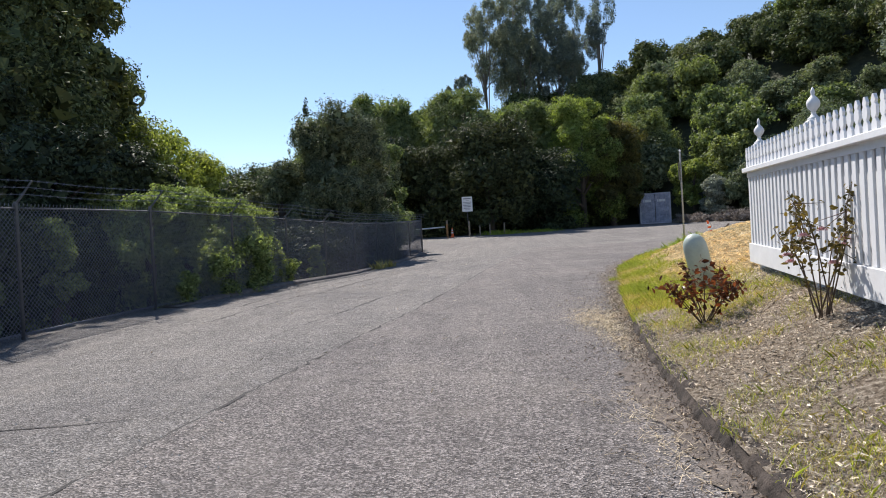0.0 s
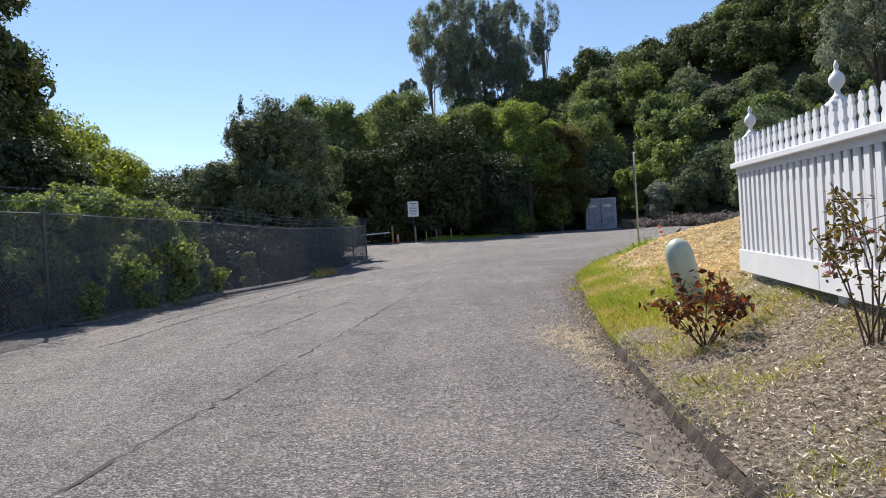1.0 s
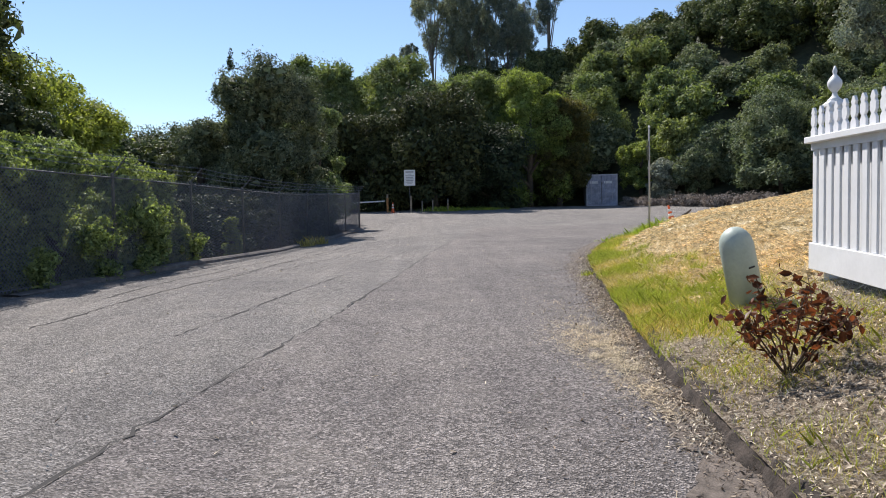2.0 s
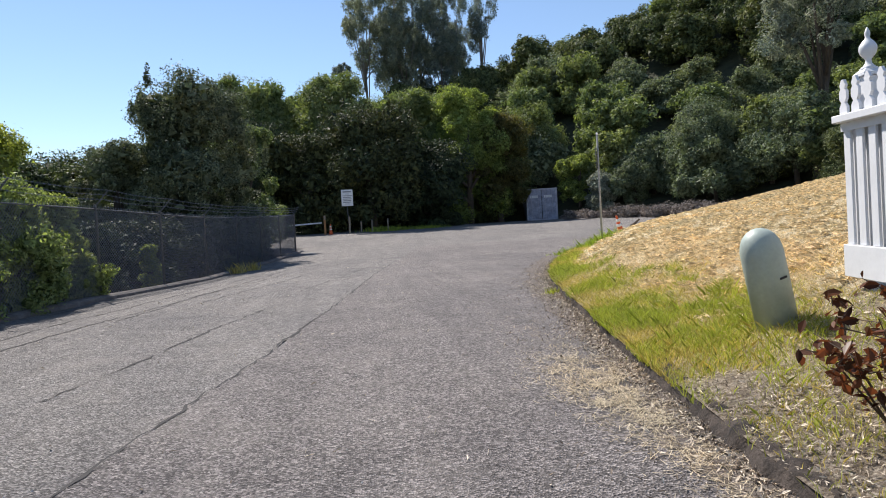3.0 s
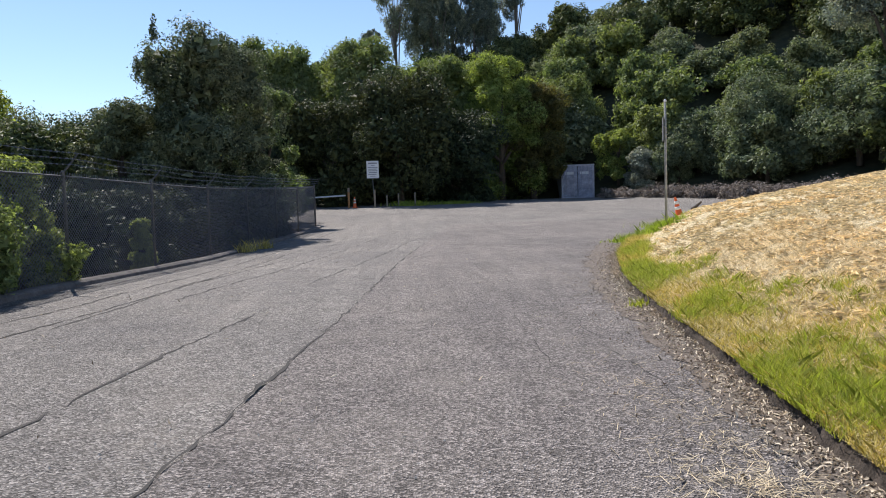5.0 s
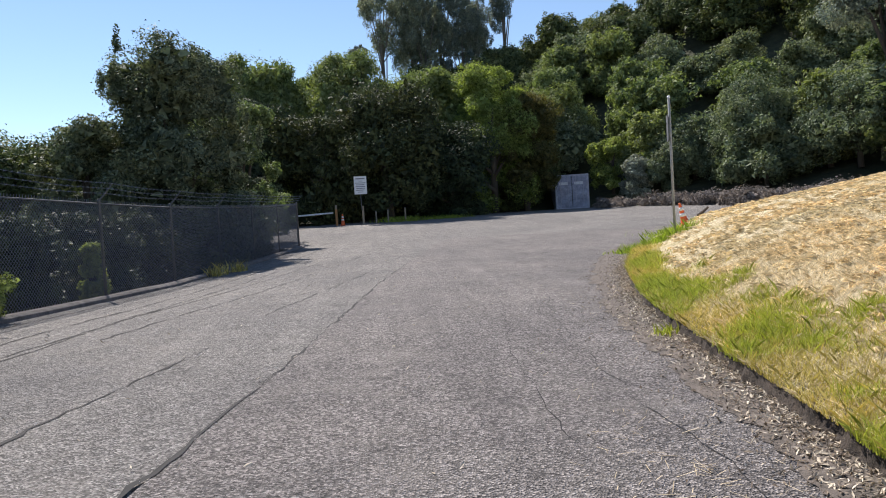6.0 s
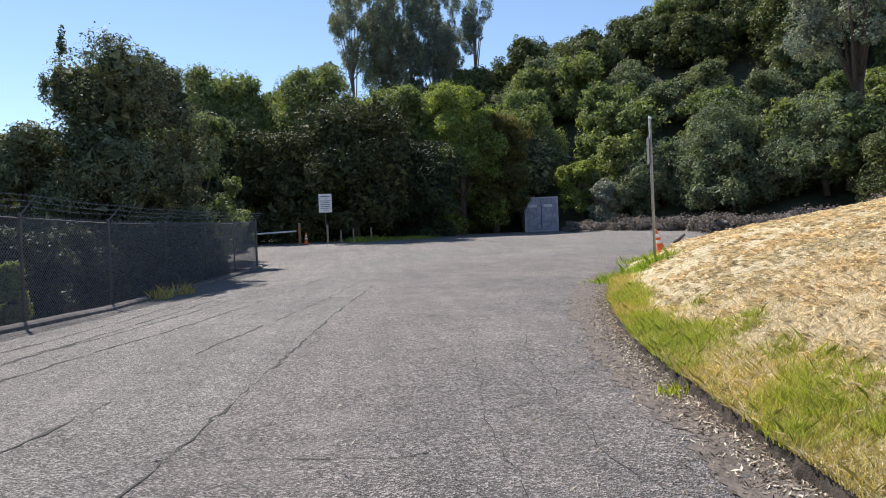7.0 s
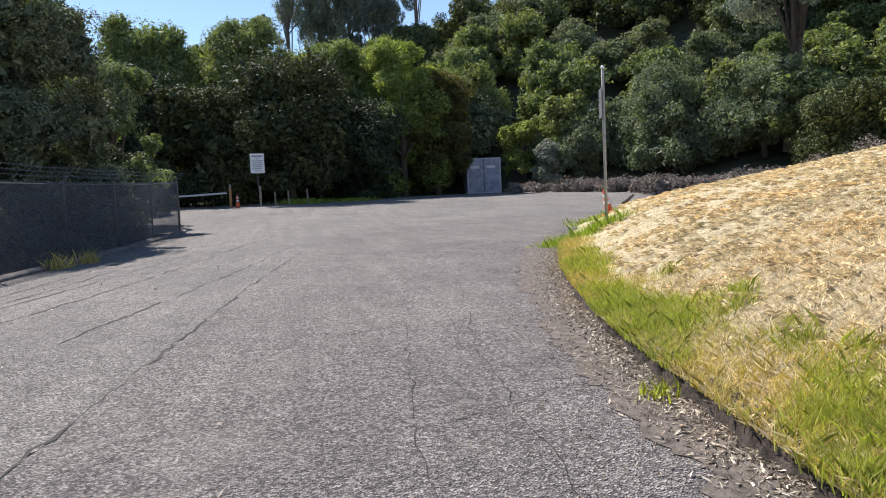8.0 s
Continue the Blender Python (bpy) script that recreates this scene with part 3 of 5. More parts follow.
# ---- wire fence ----
M_WIRE = plain("galvanised_wire", (0.195, 0.205, 0.250), 0.6, 0.2, vary=0.3, scale=20)
M_POST = plain("galvanised_post", (0.13, 0.135, 0.145), 0.65, 0.3, vary=0.3, scale=8)
M_BERM = plain("weathered_kerb", (0.17, 0.15, 0.14), 0.95, vary=0.5, scale=5, relief=0.03)
FENCE_H, BAY = 1.83, 3.09
FX, FY = FENCE_SLOPE / math.hypot(1, FENCE_SLOPE), 1 / math.hypot(1, FENCE_SLOPE)  # along the fence, ahead


def fence_point(s):
    """The foot of the fence s metres back from its far corner."""
    x, y = FENCE_END[0] - FX * s, FENCE_END[1] - FY * s
    return x, y, road_z(x, y)


def prism(verts, faces, a, b, r, sides=3):
    """A thin straight wire from a to b."""
    a, b = np.array(a, float), np.array(b, float)
    d = (b - a) / (np.linalg.norm(b - a) + 1e-9)
    u = np.cross(d, (0.3, 0.9, 0.31))
    u /= np.linalg.norm(u)
    w = np.cross(d, u)
    n = len(verts)
    for p in (a, b):
        for k in range(sides):
            t = 2 * math.pi * k / sides
            verts.append(tuple(p + r * (math.cos(t) * u + math.sin(t) * w)))
    for k in range(sides):
        faces.append((n + k, n + (k + 1) % sides, n + sides + (k + 1) % sides, n + sides + k))


def woven(length, height, pitch=0.071, r=0.0036, lift=0.04):
    """Diamond wire mesh in the plane x = along, z = up."""
    verts, faces = [], []
    span = height - lift
    k = -int(span / pitch) - 1
    while k * pitch < length:
        x0 = k * pitch
        for rising in (True, False):
            a0, a1 = max(0.0, -x0), min(span, length - x0)
            if a1 - a0 > 0.01:
                z0, z1 = (lift + a0, lift + a1) if rising else (height - a0, height - a1)
                y = 0.003 if rising else -0.003
                prism(verts, faces, (x0 + a0, y, z0), (x0 + a1, y, z1), r)
        k += 1
    # twisted barbs of the mesh above the top rail
    x = pitch / 2
    while x < length:
        prism(verts, faces, (x, 0.0, height), (x + 0.012, 0.0, height + 0.045), r * 1.2)
        x += pitch
    return verts, faces


MESH_BAY = None


def fence_bay(s, s_far, corner=False):
    """One bay: post, sloping arm, rail, woven mesh and three barbed strands, from s metres to s_far."""
    global MESH_BAY
    ax, ay, az = fence_point(s)
    bx, by, bz = fence_point(s_far)
    length = math.hypot(bx - ax, by - ay)
    turn = math.degrees(math.atan2(by - ay, bx - ax))
    t = thing("wire_fence_bay", ax, ay, az, "grey chain-link fence bay topped with barbed wire", "fence", "bays of the wire fence", turn)
    rise = bz - az
    bm = bmesh.new()
    lathe(bm, [(0.027, -0.4), (0.027, FENCE_H + 0.02), (0.032, FENCE_H + 0.03), (0.025, FENCE_H + 0.07)], 10)
    part("post", bm, M_POST, t, smooth=True)
    out = -1.0  # local y towards the wood; arms lean the other way, over the road
    bm = bmesh.new()
    tube(bm, [(0, 0, FENCE_H + 0.04), (0.0, out * 0.1, FENCE_H + 0.14), (0.0, out * 0.27, FENCE_H + 0.34)], [0.018, 0.016, 0.012], 6)
    part("barb_arm", bm, M_POST, t)
    bm = bmesh.new()
    tube(bm, [(0, 0, FENCE_H - 0.02), (length, 0, FENCE_H - 0.02 + rise)], [0.014, 0.014], 8)
    part("top_rail", bm, M_POST, t, smooth=True)
    bm = bmesh.new()
    tube(bm, [(0, 0, 0.08), (length, 0, 0.08 + rise)], [0.005, 0.005], 5)
    part("bottom_wire", bm, M_WIRE, t)
    if abs(length - BAY) < 0.02:
        if MESH_BAY is None:
            MESH_BAY = mesh_from("wire_mesh", *woven(BAY, FENCE_H), M_WIRE)
        me = MESH_BAY
    else:
        me = mesh_from("wire_mesh", *woven(length, FENCE_H), M_WIRE)
    ob = new("wire_mesh", me)
    ob.parent = t
    ob.matrix_basis = pose(0, 0, 0, 0, -math.degrees(math.atan2(rise, length)), 0)
    for j, f in enumerate((0.36, 0.68, 1.0)):
        v, fc = [], []
        pts = [(length * q, out * (0.1 + 0.17 * f) + 0.0, FENCE_H + 0.06 + 0.28 * f + rise * q - 0.03 * math.sin(math.pi * q)) for q in np.linspace(0, 1, 7)]
        for p, q in zip(pts, pts[1:]):
            prism(v, fc, p, q, 0.0032)
        for q in np.arange(0.12, length, 0.16):
            z = FENCE_H + 0.06 + 0.28 * f + rise * q / length - 0.03 * math.sin(math.pi * q / length)
            y = out * (0.1 + 0.17 * f)
            prism(v, fc, (q, y - 0.018, z - 0.016), (q + 0.01, y + 0.018, z + 0.018), 0.0025)
            prism(v, fc, (q, y + 0.018, z - 0.016), (q + 0.01, y - 0.018, z + 0.018), 0.0025)
        ob = new("barbed_strand", mesh_from("barbed_strand", v, fc, M_WIRE))
        ob.parent = t
    return t


n_bays = 15
for i in range(n_bays):
    fence_bay(0.2 + BAY * (i + 1), 0.2 + BAY * i)


def fence_return():
    """The bay that turns off from the far corner, away from the road."""
    x, y, z = fence_point(0.2)
    t = thing("wire_fence_bay", x, y, z, "grey chain-link fence bay turning away at corner", "fence", "bays of the wire fence", 168)
    bm = bmesh.new()
    lathe(bm, [(0.045, -0.4), (0.045, FENCE_H + 0.05), (0.05, FENCE_H + 0.06), (0.02, FENCE_H + 0.1)], 10)
    part("post", bm, M_POST, t, smooth=True)
    bm = bmesh.new()
    tube(bm, [(0, 0, FENCE_H), (3.09, 0, FENCE_H)], [0.021, 0.021], 8)
    part("top_rail", bm, M_POST, t, smooth=True)
    ob = new("wire_mesh", MESH_BAY)
    ob.parent = t


fence_return()


def fence_kerb():
    """A low rounded kerb along the foot of the wire fence."""
    verts, faces = [], []
    prof = ((0.17, -0.05), (0.155, 0.05), (0.09, 0.085), (-0.05, 0.09), (-0.12, 0.05), (-0.14, -0.08))
    ss = np.arange(0, 24.8, 0.2)
    for s in ss:
        x, y, z = fence_point(s)
        for o, h in prof:
            w = 0.02 * noise.noise((s * 1.3, o * 5, 0))
            verts.append((x + FY * (o + w + 0.05), y - FX * (o + w), z + h * min(1.0, 0.1 + (24.6 - s) / 3) * (1 + 0.25 * noise.noise((s * 0.8, 4, o))) + 0.012))
    n = len(prof)
    for j in range(len(ss) - 1):
        for i in range(n - 1):
            faces.append((j * n + i, j * n + i + 1, (j + 1) * n + i + 1, (j + 1) * n + i))
    tagged(new("fence_kerb", mesh_from("fence_kerb", verts, faces, M_BERM)), "low weathered kerb at foot of wire fence", "kerb", kind="structure")


fence_kerb()

# ---- white picket fence ----
M_WHITE = plain("white_paint", (0.66, 0.67, 0.69), 0.5, vary=0.07, scale=3, relief=0.002)
PX, PY = 3.52, 7.60  # far end
PU = Vector((-0.19, -0.982)).normalized()
PITCH, PANEL, FALL = 0.15, 2.10, -0.036  # FALL: drop for each metre towards the viewer


def picket_profile(bm, half, height, thick):
    """An upper picket: waisted, with a pointed spade head."""
    side = [(half, 0.0), (half, 0.055), (half * 0.45, 0.085), (half * 0.95, 0.115), (half * 0.95, height - 0.085), (half * 0.55, height - 0.065), (half * 0.8, height - 0.04), (0.012, height)]
    loop = side + [(-x, z) for x, z in side[::-1]]
    front = [bm.verts.new((x, 0, z)) for x, z in loop]
    back = [bm.verts.new((x, thick, z)) for x, z in loop]
    bm.faces.new(front)
    bm.faces.new(back[::-1])
    for k in range(len(loop)):
        bm.faces.new((front[k], back[k], back[(k + 1) % len(loop)], front[(k + 1) % len(loop)]))
    return bm


def shared(name, build):
    bm = bmesh.new()
    build(bm)
    bmesh.ops.recalc_face_normals(bm, faces=bm.faces)
    me = bpy.data.meshes.new(name)
    bm.to_mesh(me)
    bm.free()
    me.materials.append(M_WHITE)
    return me


UPPER = shared("upper_picket", lambda bm: picket_profile(bm, 0.046, 0.25, 0.02))
LOWER = shared("picket", lambda bm: box(bm, -0.042, 0.042, 0, 0.02, 0, 0.87, 0.004))
FINIAL = shared("finial", lambda bm: lathe(bm, [(0.05, 0.0), (0.056, 0.02), (0.036, 0.035), (0.022, 0.055), (0.019, 0.08), (0.03, 0.095), (0.05, 0.12), (0.058, 0.15), (0.055, 0.175), (0.036, 0.205), (0.02, 0.222), (0.014, 0.235), (0.019, 0.255), (0.016, 0.275), (0.004, 0.305)], 14))
for p in FINIAL.polygons:
    p.use_smooth = True


def sheared(bm, m):
    bm.transform(m)
    return bm


def picket_panel(i, z0):
    """Local x along the fence towards the viewer's side, local y into the yard."""
    x, y = PX + PU.x * PANEL * i, PY + PU.y * PANEL * i
    turn = math.degrees(math.atan2(PU.y, PU.x))
    t = thing("picket_fence_panel", x, y, z0, "white painted wooden picket fence panel with gothic tops", "fence", "white picket fence panels", turn)
    lean = Matrix(((1, 0, 0, 0), (0, 1, 0, 0), (FALL, 0, 1, 0), (0, 0, 0, 1)))
    # local +y must point into the yard: to the right of the road
    def add(name, me, lx, ly, lz):
        ob = new(name, me)
        ob.parent = t
        ob.matrix_basis = pose(lx, ly, lz + FALL * lx)
        return ob
    part("kick_board", sheared(box(bmesh.new(), 0.0, PANEL - 0.004, -0.012, 0.03, 0.0, 0.23, 0.004), lean), M_WHITE, t)
    part("cap_rail", sheared(box(bmesh.new(), -0.02, PANEL - 0.006, -0.05, 0.06, 1.10, 1.155, 0.006), lean), M_WHITE, t)
    part("header_board", sheared(box(bmesh.new(), 0.0, PANEL - 0.004, 0.004, 0.024, 1.04, 1.10), lean), M_WHITE, t)
    part("back_panel", sheared(box(bmesh.new(), 0.004, PANEL - 0.006, 0.06, 0.075, 0.1, 1.098), lean), M_WHITE, t)
    n = int(PANEL / PITCH)
    for k in range(n):
        add("picket", LOWER, 0.06 + k * PITCH, 0.012, 0.231)
        add("upper_picket", UPPER, 0.06 + k * PITCH, -0.005, 1.155)
    post = part("post", box(bmesh.new(), 0.09, 0.2, 0.08, 0.19, -0.5, 1.40, 0.006), M_WHITE, t)
    cap = part("post_cap", lathe(bmesh.new(), [(0.105, 0), (0.105, 0.02), (0.06, 0.05)], 4), M_WHITE, t)
    cap.matrix_basis = pose(0.145, 0.135, 1.40, 0, 0, 45)
    add("finial", FINIAL, 0.145, 0.135, 1.44)
    return t


for i in range(3):
    picket_panel(i, 0.845 + FALL * PANEL * i)

# ---- things on the bank ----
M_PED = plain("pale_green_plastic", (0.37, 0.43, 0.385), 0.5, vary=0.14, scale=4, relief=0.002)
M_DARK = plain("dark_rubber", (0.02, 0.02, 0.022), 0.7)
dome = thing("utility_pedestal", 2.93, 7.60, lawn_z(2.93, 7.60) - 0.08, "leaning pale green plastic utility pedestal with domed top", "pedestal")
dome.matrix_basis = pose(2.98, 7.60, lawn_z(2.98, 7.60) - 0.12, 2, -14.5, 12)
bm = lathe(bmesh.new(), [(0.143, 0.0), (0.143, 0.64), (0.14, 0.68), (0.128, 0.73), (0.107, 0.77), (0.077, 0.802), (0.04, 0.822), (0.01, 0.828)], 28)
part("cover", bm, M_PED, dome, smooth=True)
bm = lathe(bmesh.new(), [(0.152, -0.05), (0.155, 0.06), (0.146, 0.07)], 28)
part("base_ring", bm, M_PED, dome, smooth=True)
bm = box(bmesh.new(), -0.03, 0.03, -0.15, -0.138, 0.47, 0.485, 0.003)
part("latch", bm, M_DARK, dome)

M_STEM = plain("thorny_stem", (0.10, 0.065, 0.04), 0.8, vary=0.4, scale=20)
M_RED = leafy("red_rose_leaves", (0.045, 0.024, 0.017), (0.155, 0.066, 0.038), (1.5, 0.9, 0.5), 0.4, 0.35)
M_ROSEGREEN = leafy("rose_leaves", (0.05, 0.05, 0.02), (0.15, 0.12, 0.05), (1.4, 1.2, 0.5), 0.35, 0.4)
M_PINK = plain("faded_pink_petals", (0.62, 0.36, 0.38), 0.6, vary=0.3, scale=15)


def rose(x, y, seed, height, reach, stems, count, size, flowers, label, mat):
    rng = np.random.default_rng(seed)
    t = thing("rose_bush", x, y, lawn_z(x, y) - 0.03, label, "bush")
    tips = []
    for i in range(stems):
        bm = bmesh.new()
        a = rng.random() * 6.283
        top = Vector((math.cos(a) * reach * rng.uniform(0.35, 1), math.sin(a) * reach * rng.uniform(0.35, 1), height * rng.uniform(0.6, 1)))
        mid = top * 0.5 + Vector((rng.normal() * 0.05, rng.normal() * 0.05, 0.08 * height))
        root = Vector((rng.normal() * 0.03, rng.normal() * 0.03, -0.05))
        tube(bm, [root, root.lerp(mid, 0.5), mid, mid.lerp(top, 0.55) + Vector((rng.normal() * 0.03, 0, 0)), top], [0.007, 0.006, 0.005, 0.004, 0.002], 5)
        for q in (0.35, 0.55, 0.75):
            s0 = root.lerp(top, q)
            e = s0 + Vector((rng.normal() * 0.14, rng.normal() * 0.14, 0.12 + 0.1 * rng.random()))
            tube(bm, [mid.lerp(top, q), e], [0.004, 0.002], 4)
            tips.append((mid.lerp(top, q), e))
        tips += [(mid, top), (mid, top), (root.lerp(mid, 0.6), mid)]
        part("stem", bm, M_STEM, t)
    verts, faces = [], []
    for k in range(count):
        a, b = tips[rng.integers(0, len(tips))]
        c = np.array(a.lerp(b, rng.random())) + rng.normal(size=3) * 0.028
        n = rng.normal(size=3) + (0, 0, 0.8)
        n /= np.linalg.norm(n)
        u = np.cross(n, rng.normal(size=3))
        u /= np.linalg.norm(u)
        w = np.cross(n, u)
        s = size * rng.uniform(0.6, 1.3)
        o = len(verts)
        for p in (-u * s, -u * s * 0.2 + w * s * 0.55 + n * s * 0.18, u * s * 0.5 + w * s * 0.4 + n * s * 0.12, u * s * 1.05, u * s * 0.5 - w * s * 0.4 + n * s * 0.12, -u * s * 0.2 - w * s * 0.55 + n * s * 0.18):
            verts.append(tuple(c + p))
        faces += [(o, o + 1, o + 2, o + 3), (o, o + 3, o + 4, o + 5)]
    ob = new("foliage", mesh_from("foliage", verts, faces, mat))
    ob.parent = t
    for k in range(flowers):
        a, b = tips[rng.integers(0, len(tips))]
        bm = bmesh.new()
        c = b + Vector(rng.normal(size=3) * 0.02)
        for ring, (r, h) in enumerate(((0.035, 0.0), (0.026, 0.012), (0.015, 0.02))):
            for q in range(6):
                an = q * 1.047 + ring * 0.5
                d = Vector((math.cos(an), math.sin(an), 0))
                e = Vector((-math.sin(an), math.cos(an), 0))
                vs = [bm.verts.new(c + v) for v in (d * r * 0.2, d * r + e * r * 0.6 + Vector((0, 0, h)), d * r * 1.3 + Vector((0, 0, h + 0.012)), d * r - e * r * 0.6 + Vector((0, 0, h)))]
                bm.faces.new(vs)
        part("blossom", bm, M_PINK, t, "faded pink rose blossom")
    return t


rose(2.34, 5.88, 7, 0.62, 0.48, 12, 430, 0.033, 0, "low rose bush with reddish-bronze leaves", M_RED)
rose(2.72, 4.38, 9, 1.12, 0.36, 9, 400, 0.026, 9, "leggy rose bush with faded pink blossoms beside picket fence", M_ROSEGREEN)

# ---- container, sign, cones, posts ----
M_STEEL = plain("pale_blue_painted_steel", (0.31, 0.33, 0.44), 0.55, vary=0.45, scale=2.0, relief=0.004)
M_STEEL_D = plain("steel_frame_paint", (0.40, 0.41, 0.50), 0.55, vary=0.35, scale=3.0)
M_DECAL = plain("faded_decal", (0.62, 0.64, 0.68), 0.6, vary=0.2)
CW, CH, CD = 2.55, 2.8, 6.0
con = thing("storage_container", 16.95, 59.9, 2.14, "pale blue-grey steel storage container with double doors", "container", turn=-11)
h = CW / 2


def corrugated(length, height, n=26, depth=0.035):
    bm = bmesh.new()
    xs = []
    for k in range(n):
        for f, d in ((0.0, 0), (0.28, 0), (0.42, depth), (0.86, depth), (1.0, 0)):
            xs.append(((k + f) * length / n, d))
    lo = [bm.verts.new((x, d, 0)) for x, d in xs]
    hi = [bm.verts.new((x, d, height)) for x, d in xs]
    for k in range(len(xs) - 1):
        bm.faces.new((lo[k], lo[k + 1], hi[k + 1], hi[k]))
    return bm


for sx in (-1, 1):
    w = part("side_wall", corrugated(CD - 0.2, CH - 0.3), M_STEEL, con)
    w.matrix_basis = pose(sx * (h - 0.02), 0.1, 0.16, 0, 0, 90) if sx < 0 else pose(sx * (h - 0.05), 0.1, 0.16, 0, 0, 90)
part("roof", box(bmesh.new(), -h + 0.05, h - 0.05, 0.05, CD - 0.05, CH - 0.06, CH - 0.02), M_STEEL, con)
part("floor", box(bmesh.new(), -h + 0.05, h - 0.05, 0.05, CD - 0.05, 0.1, 0.15), M_STEEL_D, con)
part("end_wall", box(bmesh.new(), -h + 0.05, h - 0.05, CD - 0.1, CD - 0.06, 0.1, CH - 0.05), M_STEEL, con)
for sx in (-1, 1):
    for yy in (0.0, CD - 0.14):
        part("corner_post", box(bmesh.new(), sx * h - 0.07, sx * h + 0.07, yy, yy + 0.14, 0.0, CH, 0.012), M_STEEL_D, con)
    part("top_side_rail", box(bmesh.new(), sx * h - 0.04, sx * h + 0.04, 0.14, CD - 0.14, CH - 0.12, CH), M_STEEL_D, con)
    part("bottom_side_rail", box(bmesh.new(), sx * h - 0.04, sx * h + 0.04, 0.14, CD - 0.14, 0.02, 0.16), M_STEEL_D, con)
part("header", box(bmesh.new(), -h + 0.07, h - 0.07, 0.0, 0.1, CH - 0.13, CH - 0.01, 0.01), M_STEEL_D, con)
part("sill", box(bmesh.new(), -h + 0.07, h - 0.07, 0.0, 0.1, 0.02, 0.15, 0.01), M_STEEL_D, con)
for sx in (-1, 1):
    x0, x1 = (-h + 0.08, -0.02) if sx < 0 else (0.02, h - 0.08)
    bm = box(bmesh.new(), x0, x1, 0.045, 0.09, 0.16, CH - 0.14, 0.008)
    door = part("door", bm, M_STEEL, con)
    for z0, z1 in ((0.30, 0.82), (0.96, 1.52), (1.66, CH - 0.28)):
        part("pressed_panel", box(bmesh.new(), x0 + 0.09, x1 - 0.09, 0.028, 0.0449, z0, z1, 0.012), M_STEEL, door)
    for q in (0.25, 0.75):
        bx = x0 + (x1 - x0) * q
        part("lock_bar", lathe(bmesh.new(), [(0.018, 0.1), (0.018, CH - 0.1)], 8), M_STEEL_D, door).matrix_basis = pose(bx, 0.005, 0)
        part("handle", box(bmesh.new(), bx - 0.16, bx + 0.16, -0.034, -0.016, 1.12, 1.155), M_STEEL_D, door)
    for zz in (0.35, 1.0, 1.65, 2.3):
        part("hinge", box(bmesh.new(), sx * (h - 0.14), sx * (h - 0.04), 0.02, 0.044, zz, zz + 0.1) if sx > 0 else box(bmesh.new(), -h + 0.04, -h + 0.14, 0.02, 0.044, zz, zz + 0.1), M_STEEL_D, door)
    part("marking", box(bmesh.new(), x0 + 0.18, x1 - 0.3, 0.022, 0.0278, 1.98, 2.2), M_DECAL, door, "faded pale marking")

M_SIGNW = plain("white_sign_face", (0.72, 0.72, 0.74), 0.5, vary=0.06)
M_INK = plain("sign_ink", (0.20, 0.20, 0.24), 0.6)
M_TIMBER = plain("grey_timber", (0.30, 0.25, 0.19), 0.9, vary=0.35, scale=6, relief=0.01, stretch=(4, 4, 0.5))
M_ORANGE = plain("orange_plastic", (0.80, 0.14, 0.03), 0.5, vary=0.15, scale=5)
M_REFLECT = plain("white_collar", (0.75, 0.75, 0.75), 0.4, vary=0.1)
sign = thing("sign", 0.13, 48.9, road_z(0.13, 48.9), "white rectangular notice sign on a thin post", "sign", turn=3)
part("post", lathe(bmesh.new(), [(0.025, 0.9), (0.025, 2.95)], 8), M_POST, sign).matrix_basis = pose(0.02, 0, 0, 0, -2, 0)
part("timber_foot", box(bmesh.new(), -0.01, 0.11, 0.03, 0.14, -0.3, 1.15, 0.008), M_TIMBER, sign)
part("panel", box(bmesh.new(), -0.41, 0.36, -0.05, -0.03, 1.88, 2.98, 0.004), M_SIGNW, sign)
for k, (w0, w1, zz, hh) in enumerate(((-0.3, 0.25, 2.80, 0.07), (-0.12, 0.10, 2.67, 0.03), (-0.33, 0.28, 2.55, 0.04), (-0.3, 0.22, 2.44, 0.04), (-0.32, 0.27, 2.33, 0.04), (-0.28, 0.24, 2.22, 0.04), (-0.31, 0.2, 2.11, 0.04), (-0.2, 0.14, 2.0, 0.03))):
    part("text_line", box(bmesh.new(), w0, w1, -0.054, -0.0502, zz, zz + hh), M_INK, sign)


def cone(x, y, z, height=0.71, tilt=0.0, lab="orange traffic cone with white collars"):
    t = thing("traffic_cone", x, y, z, lab, "traffic cone")
    t.matrix_basis = pose(x, y, z, 0, tilt, 0)
    k = height / 0.71
    part("base", box(bmesh.new(), -0.18 * k, 0.18 * k, -0.18 * k, 0.18 * k, 0.0, 0.035 * k, 0.01), M_ORANGE, t)
    part("body", lathe(bmesh.new(), [(0.14 * k, 0.035 * k), (0.12 * k, 0.07 * k), (0.035 * k, 0.69 * k), (0.03 * k, 0.71 * k)], 16), M_ORANGE, t, smooth=True)
    for a, b in ((0.30, 0.40), (0.48, 0.58)):
        ra, rb = 0.12 - (a - 0.07) * 0.137 + 0.003, 0.12 - (b - 0.07) * 0.137 + 0.003
        part("collar", lathe(bmesh.new(), [(ra * k, a * k), (rb * k, b * k)], 16), M_REFLECT, t, smooth=True)


cone(9.75, 26.2, lawn_z(9.75, 26.2) - 0.02, 0.70, -14)
cone(-1.12, 49.6, road_z(-1.1, 49.6), 0.71)

